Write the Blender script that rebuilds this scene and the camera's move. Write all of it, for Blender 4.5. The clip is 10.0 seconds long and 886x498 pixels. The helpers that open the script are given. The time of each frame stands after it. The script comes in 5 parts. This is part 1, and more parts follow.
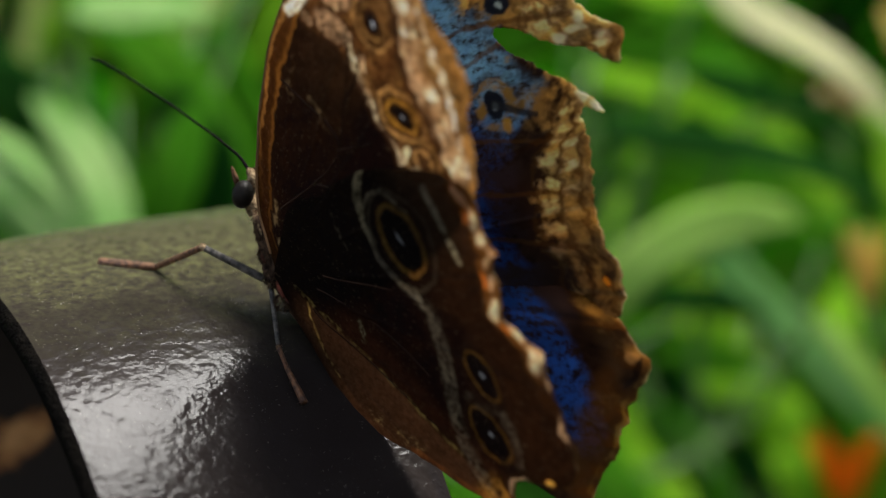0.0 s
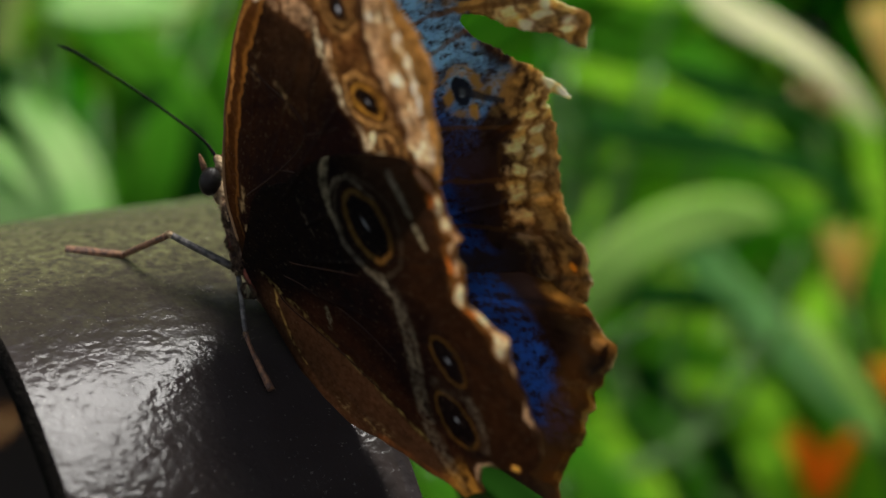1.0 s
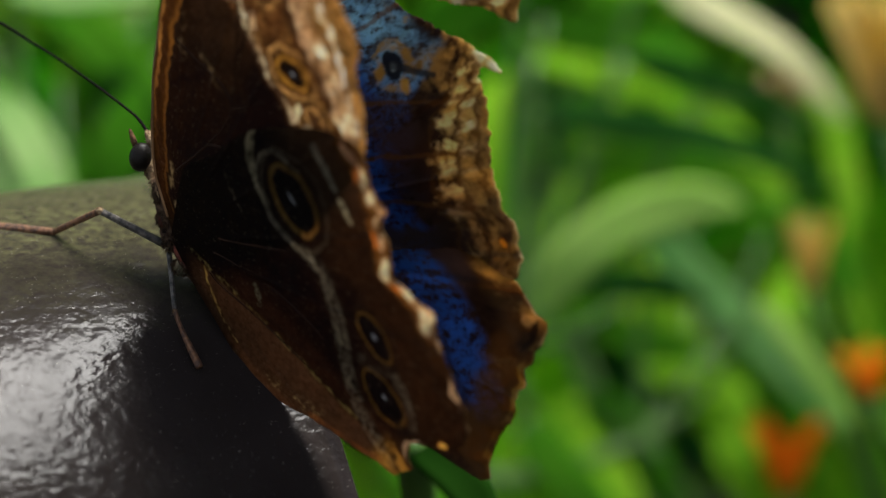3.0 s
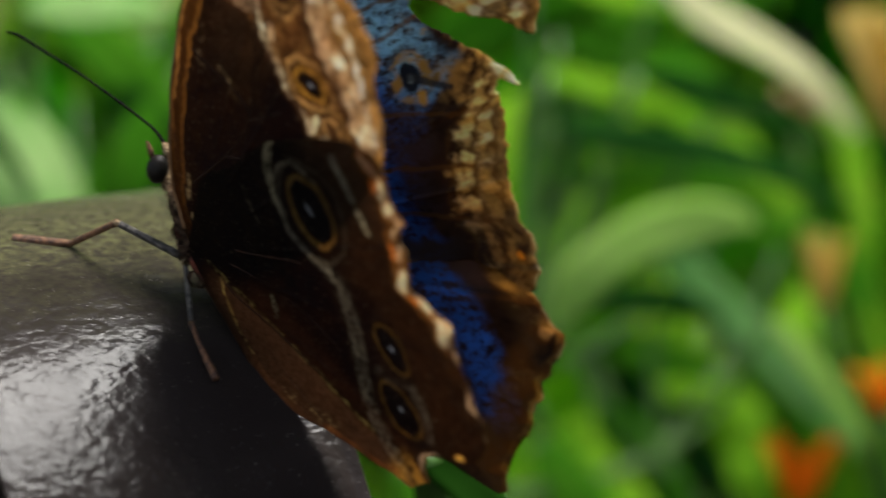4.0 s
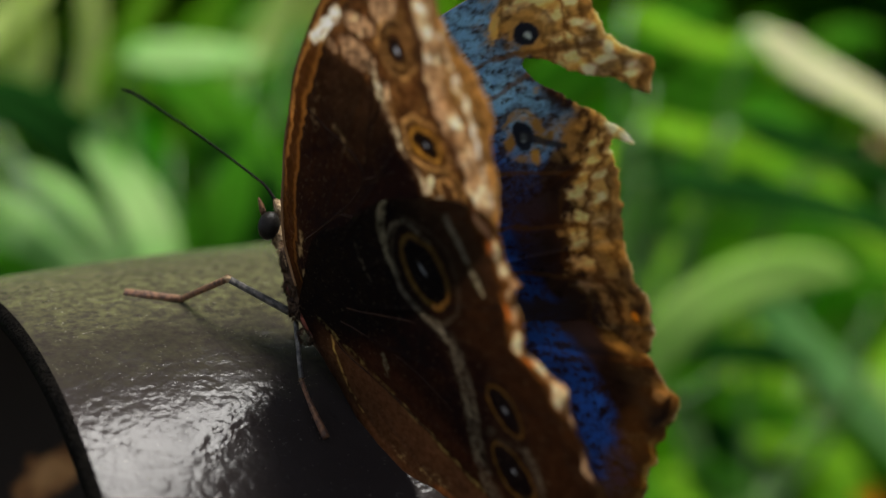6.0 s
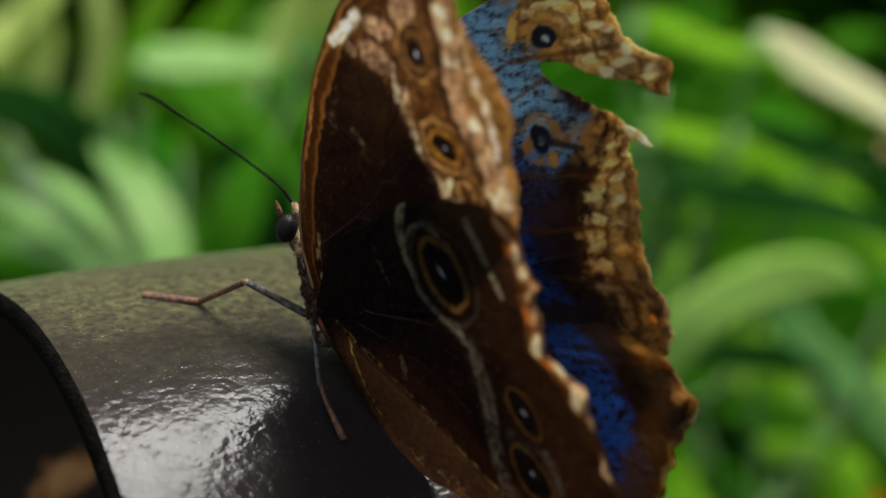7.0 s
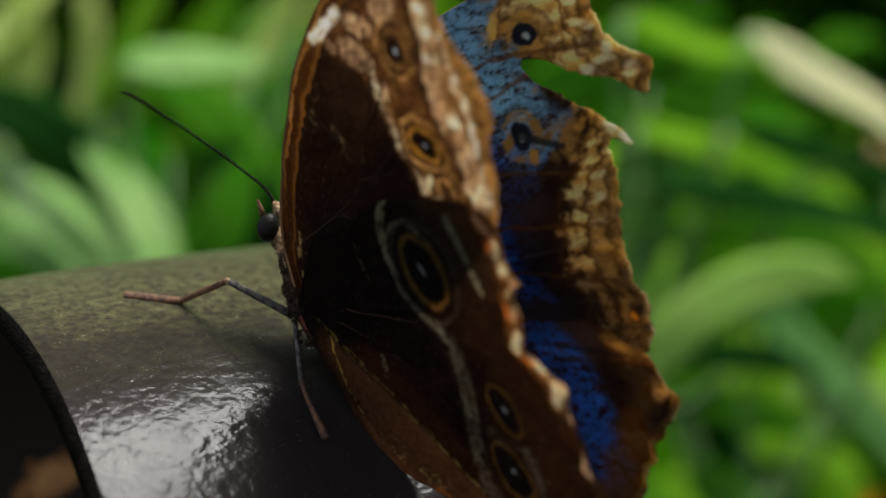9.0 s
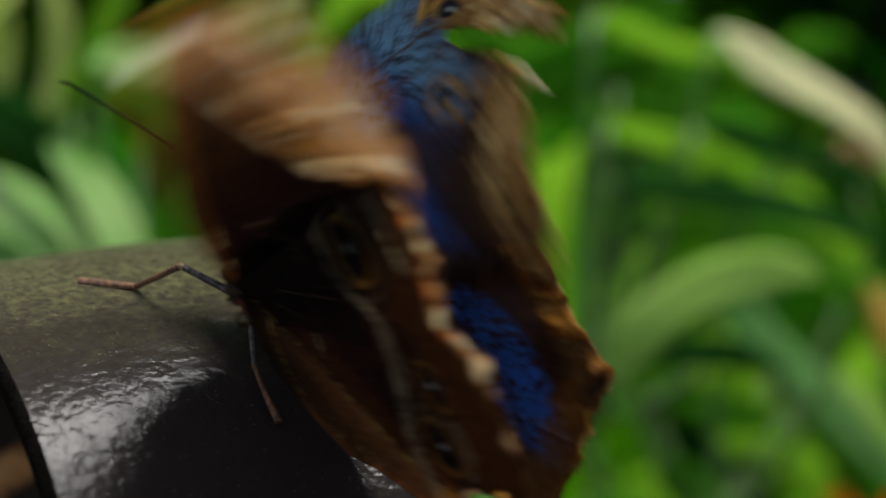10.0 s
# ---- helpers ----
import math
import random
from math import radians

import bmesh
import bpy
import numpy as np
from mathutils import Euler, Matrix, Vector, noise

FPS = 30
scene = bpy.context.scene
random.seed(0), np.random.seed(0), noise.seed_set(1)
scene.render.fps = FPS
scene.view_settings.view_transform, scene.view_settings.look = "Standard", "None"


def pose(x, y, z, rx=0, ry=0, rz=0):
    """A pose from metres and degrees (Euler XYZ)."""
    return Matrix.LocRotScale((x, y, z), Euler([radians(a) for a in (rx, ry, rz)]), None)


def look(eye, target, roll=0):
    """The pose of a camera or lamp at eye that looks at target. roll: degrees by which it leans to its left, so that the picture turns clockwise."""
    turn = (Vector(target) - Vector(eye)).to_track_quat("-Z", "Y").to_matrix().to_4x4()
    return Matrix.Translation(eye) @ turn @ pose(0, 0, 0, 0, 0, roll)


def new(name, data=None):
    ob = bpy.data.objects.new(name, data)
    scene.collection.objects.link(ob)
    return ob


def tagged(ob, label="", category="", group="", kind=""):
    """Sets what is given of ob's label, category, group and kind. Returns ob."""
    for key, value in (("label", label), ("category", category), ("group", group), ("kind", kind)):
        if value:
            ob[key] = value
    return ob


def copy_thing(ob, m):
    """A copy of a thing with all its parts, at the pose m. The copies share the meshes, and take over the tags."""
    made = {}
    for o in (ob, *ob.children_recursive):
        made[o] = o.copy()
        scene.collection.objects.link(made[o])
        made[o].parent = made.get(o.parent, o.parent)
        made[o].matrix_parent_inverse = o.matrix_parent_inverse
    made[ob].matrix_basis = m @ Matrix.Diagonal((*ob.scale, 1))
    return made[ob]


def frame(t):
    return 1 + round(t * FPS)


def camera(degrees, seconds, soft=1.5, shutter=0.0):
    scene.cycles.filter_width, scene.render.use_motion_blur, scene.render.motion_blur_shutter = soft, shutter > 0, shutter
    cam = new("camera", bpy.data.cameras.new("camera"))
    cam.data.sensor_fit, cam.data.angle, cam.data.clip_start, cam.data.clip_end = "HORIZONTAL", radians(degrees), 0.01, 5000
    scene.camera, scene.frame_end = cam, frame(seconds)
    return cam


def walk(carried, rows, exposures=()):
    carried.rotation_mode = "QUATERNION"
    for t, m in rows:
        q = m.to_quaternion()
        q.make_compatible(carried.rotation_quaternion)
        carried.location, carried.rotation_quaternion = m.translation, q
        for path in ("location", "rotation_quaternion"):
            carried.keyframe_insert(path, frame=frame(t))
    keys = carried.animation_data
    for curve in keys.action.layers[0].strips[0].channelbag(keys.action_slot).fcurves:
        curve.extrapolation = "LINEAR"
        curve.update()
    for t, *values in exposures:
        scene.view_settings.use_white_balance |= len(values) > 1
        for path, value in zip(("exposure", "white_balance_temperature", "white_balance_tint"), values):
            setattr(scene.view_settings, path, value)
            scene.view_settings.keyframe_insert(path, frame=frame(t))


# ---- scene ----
# Lengths of the butterfly, the pipe and the plants are in bench units of 8.5 mm:
# x across, y away from the standpoint, z up, with the bench tilted 8 degrees.
U = 0.0085
BENCH = pose(0, 0, 1.15, -8)

cam = camera(34, 10.0, soft=1.25, shutter=0.9)
cam.data.dof.use_dof = True
cam.data.dof.focus_distance = 0.1845
cam.data.dof.aperture_fstop = 11.0
walk(cam, [
    (0.0, pose(-0.00165, -0.21825, 1.18377, 79.955, 0.314, -2.621)),
    (0.5, pose(-0.00115, -0.21844, 1.18299, 80.017, 0.304, -2.990)),
    (1.0, pose(0.00000, -0.21847, 1.18220, 79.920, 0.146, -3.372)),
    (1.5, pose(0.00146, -0.21841, 1.18151, 79.839, 0.103, -3.615)),
    (2.0, pose(0.00338, -0.21825, 1.18059, 79.681, -0.108, -4.089)),
    (2.5, pose(0.00479, -0.21791, 1.18025, 79.461, -0.156, -4.346)),
    (3.8, pose(0.00558, -0.21655, 1.17974, 80.043, -0.190, -4.294)),
    (4.0, pose(0.00484, -0.21695, 1.17954, 80.205, -0.182, -3.845)),
    (4.5, pose(0.00375, -0.21609, 1.18024, 80.278, -0.026, -2.719)),
    (5.0, pose(0.00167, -0.21578, 1.18076, 80.810, -0.037, -1.590)),
    (5.5, pose(0.00190, -0.21543, 1.18093, 81.631, -0.077, -0.838)),
    (7.0, pose(0.00043, -0.21597, 1.18081, 82.184, 0.009, -0.160)),
    (7.5, pose(-0.00000, -0.21585, 1.18034, 82.004, -0.002, -0.003)),
    (8.0, pose(-0.00033, -0.21572, 1.18078, 82.053, 0.033, -0.125)),
    (8.5, pose(0.00037, -0.21561, 1.18069, 82.097, 0.111, -0.255)),
    (9.0, pose(0.00173, -0.21580, 1.18020, 82.288, 0.154, -0.505)),
    (9.5, pose(0.00291, -0.21591, 1.17940, 82.348, 0.148, -0.939)),
    (10.0, pose(0.00430, -0.21677, 1.17821, 82.313, 0.101, -1.566)),
], exposures=[(0, 0.73), (7.0, 0.73), (8.0, 0.66), (9.0, 0.56), (9.9, 0.54), (10.0, 0.38)])

# ---- world, sun ----
SUN_ELEV, SUN_AZ = 72.5, 62.0          # azimuth from +y towards +x
world = bpy.data.worlds.new("sky")
scene.world = world
world.use_nodes = True
wn = world.node_tree.nodes
sky = wn.new("ShaderNodeTexSky")
sky.sky_type = 'NISHITA'
sky.sun_disc = False
sky.sun_elevation = radians(SUN_ELEV)
sky.sun_rotation = radians(SUN_AZ)
wn["Background"].inputs["Strength"].default_value = 0.12
haze = wn.new("ShaderNodeHueSaturation")          # thin white cloud over the sky
haze.inputs["Saturation"].default_value = 0.55
world.node_tree.links.new(sky.outputs[0], haze.inputs["Color"])
world.node_tree.links.new(haze.outputs[0], wn["Background"].inputs["Color"])
sun_data = bpy.data.lights.new("sun", 'SUN')
sun_data.energy = 4.9
sun_data.angle = radians(29)      # sun spread by thin cloud
sun_data.color = (1.0, 0.98, 0.935)
sun = new("sun", sun_data)
to_sun = Vector((math.cos(radians(SUN_ELEV)) * math.sin(radians(SUN_AZ)),
                 math.cos(radians(SUN_ELEV)) * math.cos(radians(SUN_AZ)), math.sin(radians(SUN_ELEV))))
sun.matrix_world = look(Vector((0, 0, 3)) + to_sun * 5, (0, 0, 3))


# ---- materials ----
def material(name):
    m = bpy.data.materials.new(name)
    m.use_nodes = True
    nt = m.node_tree
    return m, nt, nt.nodes["Principled BSDF"]


def noise_node(nt, scale, detail=4, rough=0.55, coord="Object"):
    tc = nt.nodes.new("ShaderNodeTexCoord")
    n = nt.nodes.new("ShaderNodeTexNoise")
    n.inputs["Scale"].default_value = scale
    n.inputs["Detail"].default_value = detail
    n.inputs["Roughness"].default_value = rough
    nt.links.new(tc.outputs[coord], n.inputs["Vector"])
    return n


def ramp(nt, src, stops):
    r = nt.nodes.new("ShaderNodeValToRGB")
    r.color_ramp.elements[0].position, r.color_ramp.elements[0].color = stops[0][0], (*stops[0][1], 1)
    r.color_ramp.elements[1].position, r.color_ramp.elements[1].color = stops[-1][0], (*stops[-1][1], 1)
    for pos, c in stops[1:-1]:
        r.color_ramp.elements.new(pos).color = (*c, 1)
    nt.links.new(src, r.inputs["Fac"])
    return r.outputs["Color"]


def grey(a):
    return (a, a, a)


def bump(nt, bsdf, height, distance, strength=1.0, normal=None):
    b = nt.nodes.new("ShaderNodeBump")
    b.inputs["Strength"].default_value = strength
    b.inputs["Distance"].default_value = distance
    nt.links.new(height, b.inputs["Height"])
    if normal is not None:
        nt.links.new(normal, b.inputs["Normal"])
    nt.links.new(b.outputs["Normal"], bsdf.inputs["Normal"])
    return b.outputs["Normal"]


def plain(name, c1, c2, scale, rough=0.6, metal=0.0, relief=0.0, spread=(0.35, 0.65), gloss=0.5):
    m, nt, b = material(name)
    b.inputs["Specular IOR Level"].default_value = gloss
    n = noise_node(nt, scale)
    nt.links.new(ramp(nt, n.outputs["Fac"], [(spread[0], c1), (spread[1], c2)]), b.inputs["Base Color"])
    b.inputs["Roughness"].default_value = rough
    b.inputs["Metallic"].default_value = metal
    if relief:
        n2 = noise_node(nt, scale * 4)
        bump(nt, b, n2.outputs["Fac"], relief)
    return m


def mix_value(nt, op, a, b):
    n = nt.nodes.new("ShaderNodeMath")
    n.operation = op
    for i, v in enumerate((a, b)):
        if isinstance(v, (int, float)):
            n.inputs[i].default_value = v
        else:
            nt.links.new(v, n.inputs[i])
    return n.outputs[0]


def pipe_paint():
    m, nt, b = material("glossy brown pipe paint")
    big = noise_node(nt, 45, 3)
    fine = noise_node(nt, 560, 2, 0.5)
    runs = noise_node(nt, 150, 2, 0.6)
    specks = noise_node(nt, 1500, 1, 0.4)
    paint = ramp(nt, big.outputs["Fac"], [(0.3, (0.0155, 0.0115, 0.0106)), (0.7, (0.028, 0.0215, 0.0195))])
    grit = noise_node(nt, 3300, 1, 0.4)
    patch = noise_node(nt, 260, 2, 0.6)
    dust_glint = nt.nodes.new("ShaderNodeMix")
    dust_glint.data_type = 'RGBA'
    dust_glint.inputs[7].default_value = (0.42, 0.38, 0.32, 1)
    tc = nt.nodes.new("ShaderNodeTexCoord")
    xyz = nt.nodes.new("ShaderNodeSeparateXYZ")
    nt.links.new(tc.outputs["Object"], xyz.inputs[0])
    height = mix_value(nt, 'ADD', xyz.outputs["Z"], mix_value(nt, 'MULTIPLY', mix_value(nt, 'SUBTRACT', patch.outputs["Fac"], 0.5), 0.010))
    top_light = ramp(nt, mix_value(nt, 'MULTIPLY', height, 10.0), [(0.66, grey(0.0)), (0.745, grey(0.22)), (0.785, grey(0.75)), (0.81, grey(1.0))])
    lit_mix = nt.nodes.new("ShaderNodeMix")          # sunlight on the upper side put into the colour, over a little dust
    lit_mix.data_type = 'RGBA'
    lit_mix.inputs[7].default_value = (0.090, 0.087, 0.038, 1)
    nt.links.new(paint, lit_mix.inputs[6])
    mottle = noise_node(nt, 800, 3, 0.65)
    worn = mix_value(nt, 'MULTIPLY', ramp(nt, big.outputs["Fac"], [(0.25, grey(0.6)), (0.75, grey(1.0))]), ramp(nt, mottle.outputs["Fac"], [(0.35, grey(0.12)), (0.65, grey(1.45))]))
    nt.links.new(mix_value(nt, 'MULTIPLY', top_light, worn), lit_mix.inputs["Factor"])
    nt.links.new(lit_mix.outputs[2], dust_glint.inputs[6])
    # dust specks that also stand in for glints off fine bumps
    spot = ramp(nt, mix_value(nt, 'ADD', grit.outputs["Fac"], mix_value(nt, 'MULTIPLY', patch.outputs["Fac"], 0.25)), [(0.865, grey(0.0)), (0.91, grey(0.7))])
    nt.links.new(mix_value(nt, 'MULTIPLY', spot, mix_value(nt, 'ADD', mix_value(nt, 'MULTIPLY', top_light, 0.5), 0.34)), dust_glint.inputs["Factor"])
    nt.links.new(dust_glint.outputs[2], b.inputs["Base Color"])
    nt.links.new(ramp(nt, runs.outputs["Fac"], [(0.35, grey(0.13)), (0.7, grey(0.24))]), b.inputs["Roughness"])
    b.inputs["Sheen Weight"].default_value = 0.16          # dust sheen, tinted green in place of leaf light at the top edge
    b.inputs["Sheen Roughness"].default_value = 0.35
    b.inputs["Sheen Tint"].default_value = (0.85, 0.9, 0.6, 1)
    b.inputs["Specular IOR Level"].default_value = 0.105
    h = mix_value(nt, 'ADD', mix_value(nt, 'MULTIPLY', runs.outputs["Fac"], 0.5), mix_value(nt, 'MULTIPLY', fine.outputs["Fac"], 0.75))
    h = mix_value(nt, 'ADD', h, mix_value(nt, 'MULTIPLY', mix_value(nt, 'POWER', specks.outputs["Fac"], 6.0), 0.5))
    bump(nt, b, h, 0.00036, 0.62)
    return m


def leaf_material(name, c1, c2, glow, rough=0.5):
    m, nt, b = material(name)
    n = noise_node(nt, 14, 4)
    col = ramp(nt, n.outputs["Fac"], [(0.3, c1), (0.7, c2)])
    nt.links.new(col, b.inputs["Base Color"])
    b.inputs["Roughness"].default_value = rough
    b.inputs["Specular IOR Level"].default_value = 0.0
    tr = nt.nodes.new("ShaderNodeBsdfTranslucent")
    tr.inputs["Color"].default_value = (*glow, 1)
    mx = nt.nodes.new("ShaderNodeMixShader")
    mx.inputs["Fac"].default_value = 0.5
    nt.links.new(b.outputs[0], mx.inputs[1])
    nt.links.new(tr.outputs[0], mx.inputs[2])
    nt.links.new(mx.outputs[0], nt.nodes["Material Output"].inputs["Surface"])
    return m


def wing_material():
    m, nt, b = material("butterfly wing scales")
    at = nt.nodes.new("ShaderNodeAttribute")
    at.attribute_name = "scales"
    n = noise_node(nt, 1600, 3, 0.6)
    hs = nt.nodes.new("ShaderNodeMix")
    hs.data_type, hs.blend_type = 'RGBA', 'MULTIPLY'
    hs.inputs["Factor"].default_value = 1.0
    nt.links.new(at.outputs["Color"], hs.inputs[6])
    nt.links.new(ramp(nt, n.outputs["Fac"], [(0.25, grey(0.62)), (0.75, grey(1.25))]), hs.inputs[7])
    nt.links.new(hs.outputs[2], b.inputs["Base Color"])
    b.inputs["Roughness"].default_value = 0.62
    b.inputs["Specular IOR Level"].default_value = 0.08
    bump(nt, b, n.outputs["Fac"], 0.00012, 0.5)
    tr = nt.nodes.new("ShaderNodeBsdfTranslucent")
    thin = nt.nodes.new("ShaderNodeGamma")             # the membrane lets more through than it scatters back
    thin.inputs["Gamma"].default_value = 0.70
    lift = nt.nodes.new("ShaderNodeMix")
    lift.data_type, lift.blend_type, lift.clamp_result = 'RGBA', 'MULTIPLY', True
    lift.inputs["Factor"].default_value = 1.0
    lift.inputs[7].default_value = (2.2, 2.2, 2.15, 1)
    mem = nt.nodes.new("ShaderNodeAttribute")
    mem.attribute_name = "membrane"
    nt.links.new(mem.outputs["Color"], thin.inputs["Color"])
    nt.links.new(thin.outputs[0], lift.inputs[6])
    nt.links.new(lift.outputs[2], tr.inputs["Color"])
    mx = nt.nodes.new("ShaderNodeMixShader")
    mx.inputs["Fac"].default_value = 0.6
    nt.links.new(b.outputs[0], mx.inputs[1])
    nt.links.new(tr.outputs[0], mx.inputs[2])
    nt.links.new(mx.outputs[0], nt.nodes["Material Output"].inputs["Surface"])
    return m


def rusty_lining():
    m, nt, b = material("rusty pipe lining")
    tc = nt.nodes.new("ShaderNodeTexCoord")
    mp = nt.nodes.new("ShaderNodeMapping")
    mp.vector_type = 'TEXTURE'
    mp.inputs["Location"].default_value = (0.0370, 0.0668, 0.0405)
    mp.inputs["Scale"].default_value = (0.0150, 0.018, 0.0085)
    mp.inputs["Rotation"].default_value = (0.6, -0.72, 0)
    ln = nt.nodes.new("ShaderNodeVectorMath")
    ln.operation = 'LENGTH'
    nt.links.new(tc.outputs["Object"], mp.inputs["Vector"])
    nt.links.new(mp.outputs["Vector"], ln.inputs[0])
    n = noise_node(nt, 330, 6, 0.7)
    d = mix_value(nt, 'ADD', mix_value(nt, 'MULTIPLY', ln.outputs["Value"], 0.8), mix_value(nt, 'MULTIPLY', mix_value(nt, 'SUBTRACT', n.outputs["Fac"], 0.25), 1.7))
    # rust patch, its colour lightened in place of light missing inside
    nt.links.new(ramp(nt, d, [(0.55, (0.85, 0.46, 0.19)), (0.78, (0.60, 0.26, 0.085)), (0.90, (0.14, 0.060, 0.025)), (1.05, (0.034, 0.025, 0.020))]), b.inputs["Base Color"])
    b.inputs["Roughness"].default_value = 0.85
    bump(nt, b, n.outputs["Fac"], 0.0008)
    return m


PIPE = pipe_paint()
RUST = rusty_lining()
LIP = plain("dark worn pipe rim", (0.0015, 0.0012, 0.001), (0.005, 0.004, 0.003), 380, 0.7, relief=0.0006, gloss=0.02)
STEEL = plain("dark painted steel", (0.03, 0.025, 0.02), (0.05, 0.04, 0.035), 30, 0.5)
WING = wing_material()
VEIN = plain("brown wing vein", (0.016, 0.0065, 0.0035), (0.034, 0.0135, 0.006), 300, 0.7, gloss=0.1)
COSTA = plain("orange brown wing edge", (0.10, 0.048, 0.018), (0.24, 0.125, 0.055), 220, 0.6, gloss=0.2)
FUR = plain("brown body fur", (0.02, 0.011, 0.008), (0.15, 0.088, 0.052), 900, 0.8, relief=0.0006, gloss=0.1)
PALEFUR = plain("pale head scales", (0.07, 0.034, 0.016), (0.55, 0.39, 0.22), 1300, 0.8, relief=0.0005, gloss=0.1)
PALP = plain("brown palp scales", (0.012, 0.007, 0.005), (0.22, 0.11, 0.055), 1500, 0.8, relief=0.0004, gloss=0.1)
REDFUR = plain("reddish body scales", (0.03, 0.008, 0.005), (0.15, 0.035, 0.018), 900, 0.7, relief=0.0003, gloss=0.2)
EYE = plain("dark compound eye", (0.007, 0.006, 0.005), (0.014, 0.011, 0.009), 900, 0.35, relief=0.00008, gloss=0.1)
HORN = plain("black antenna", (0.004, 0.003, 0.003), (0.008, 0.006, 0.005), 900, 0.7, gloss=0.03)
LEGRED = plain("red brown leg", (0.040, 0.014, 0.006), (0.22, 0.095, 0.038), 1500, 0.6, relief=0.0002)
LEGGREY = plain("grey leg scales", (0.012, 0.010, 0.009), (0.14, 0.12, 0.10), 1400, 0.6, relief=0.0002)
LEAF_BRIGHT = leaf_material("bright green leaf", (0.155, 0.375, 0.015), (0.26, 0.475, 0.03), (0.355, 0.72, 0.022))
LEAF_MID = leaf_material("mid green leaf", (0.040, 0.185, 0.008), (0.09, 0.265, 0.016), (0.132, 0.48, 0.014))
# leaf colour raised in place of sun through the canopy, for green reflections
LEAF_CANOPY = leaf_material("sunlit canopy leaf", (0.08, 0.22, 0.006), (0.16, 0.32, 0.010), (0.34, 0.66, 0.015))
LEAF_SOFT = leaf_material("soft yellow-green leaf", (0.23, 0.45, 0.065), (0.41, 0.59, 0.15), (0.41, 0.70, 0.08))
LEAF_GREY = leaf_material("dull grey-green leaf", (0.10, 0.30, 0.07), (0.20, 0.40, 0.13), (0.17, 0.44, 0.09))
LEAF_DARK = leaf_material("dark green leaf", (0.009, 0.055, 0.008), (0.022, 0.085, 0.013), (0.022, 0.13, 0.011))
# darker copy of the leaf colour, with shade painted in
LEAF_SHADE = leaf_material("green leaf in shade", (0.008, 0.040, 0.004), (0.016, 0.058, 0.006), (0.012, 0.06, 0.004))
LEAF_PALE = leaf_material("pale green leaf", (0.50, 0.62, 0.16), (0.72, 0.78, 0.30), (0.72, 0.84, 0.19))
# sun gloss on a strap leaf painted as a cream base colour
LEAF_GLOSS = leaf_material("strap leaf pale with gloss", (0.56, 0.58, 0.30), (0.80, 0.76, 0.48), (0.70, 0.74, 0.36))
LEAF_BLUE = leaf_material("blue green leaf", (0.17, 0.42, 0.09), (0.46, 0.64, 0.25), (0.21, 0.54, 0.06))
PETAL = leaf_material("orange petal", (0.75, 0.24, 0.01), (0.85, 0.36, 0.02), (0.9, 0.3, 0.01))
GOLD = leaf_material("golden yellow bract", (0.74, 0.55, 0.14), (0.84, 0.68, 0.24), (0.85, 0.64, 0.14))
FADED = leaf_material("faded tan petal", (0.45, 0.32, 0.16), (0.60, 0.44, 0.25), (0.5, 0.38, 0.18))
STEM = plain("green stem", (0.03, 0.10, 0.008), (0.07, 0.17, 0.012), 40, 0.5)
SOIL = plain("dark garden soil", (0.010, 0.009, 0.004), (0.026, 0.022, 0.010), 9, 0.9, relief=0.01)


# ---- mesh helpers ----
def mesh_object(name, verts, faces, mat, smooth=True):
    me = bpy.data.meshes.new(name)
    me.from_pydata([tuple(v) for v in verts], [], [tuple(f) for f in faces])
    me.materials.append(mat)
    if smooth:
        me.polygons.foreach_set("use_smooth", [True] * len(me.polygons))
    me.update()
    return new(name, me)


def under(ob, parent, label=""):
    ob.parent = parent
    if label:
        tagged(ob, label)
    return ob


def tube_data(points, radii, sides=10, steps=6):
    """A smooth tapered tube through the points."""
    pts = [Vector(p) for p in points]
    path, rad = [], []
    n = len(pts)
    for i in range(n - 1):
        p0, p1, p2, p3 = pts[max(i - 1, 0)], pts[i], pts[i + 1], pts[min(i + 2, n - 1)]
        for k in range(steps):
            t = k / steps
            path.append(0.5 * ((2 * p1) + (p2 - p0) * t + (2 * p0 - 5 * p1 + 4 * p2 - p3) * t * t + (3 * p1 - p0 - 3 * p2 + p3) * t ** 3))
            rad.append(radii[i] * (1 - t) + radii[i + 1] * t)
    path.append(pts[-1])
    rad.append(radii[-1])
    verts, faces = [], []
    side = None
    for i, p in enumerate(path):
        d = (path[min(i + 1, len(path) - 1)] - path[max(i - 1, 0)]).normalized()
        if side is None:
            side = d.orthogonal().normalized()
        side = (side - d * side.dot(d)).normalized()
        other = d.cross(side)
        for k in range(sides):
            a = 2 * math.pi * k / sides
            verts.append(p + (side * math.cos(a) + other * math.sin(a)) * rad[i])
    for i in range(len(path) - 1):
        for k in range(sides):
            k2 = (k + 1) % sides
            faces.append((i * sides + k, i * sides + k2, (i + 1) * sides + k2, (i + 1) * sides + k))
    faces.append(tuple(reversed(range(sides))))
    faces.append(tuple(range((len(path) - 1) * sides, len(path) * sides)))
    return verts, faces


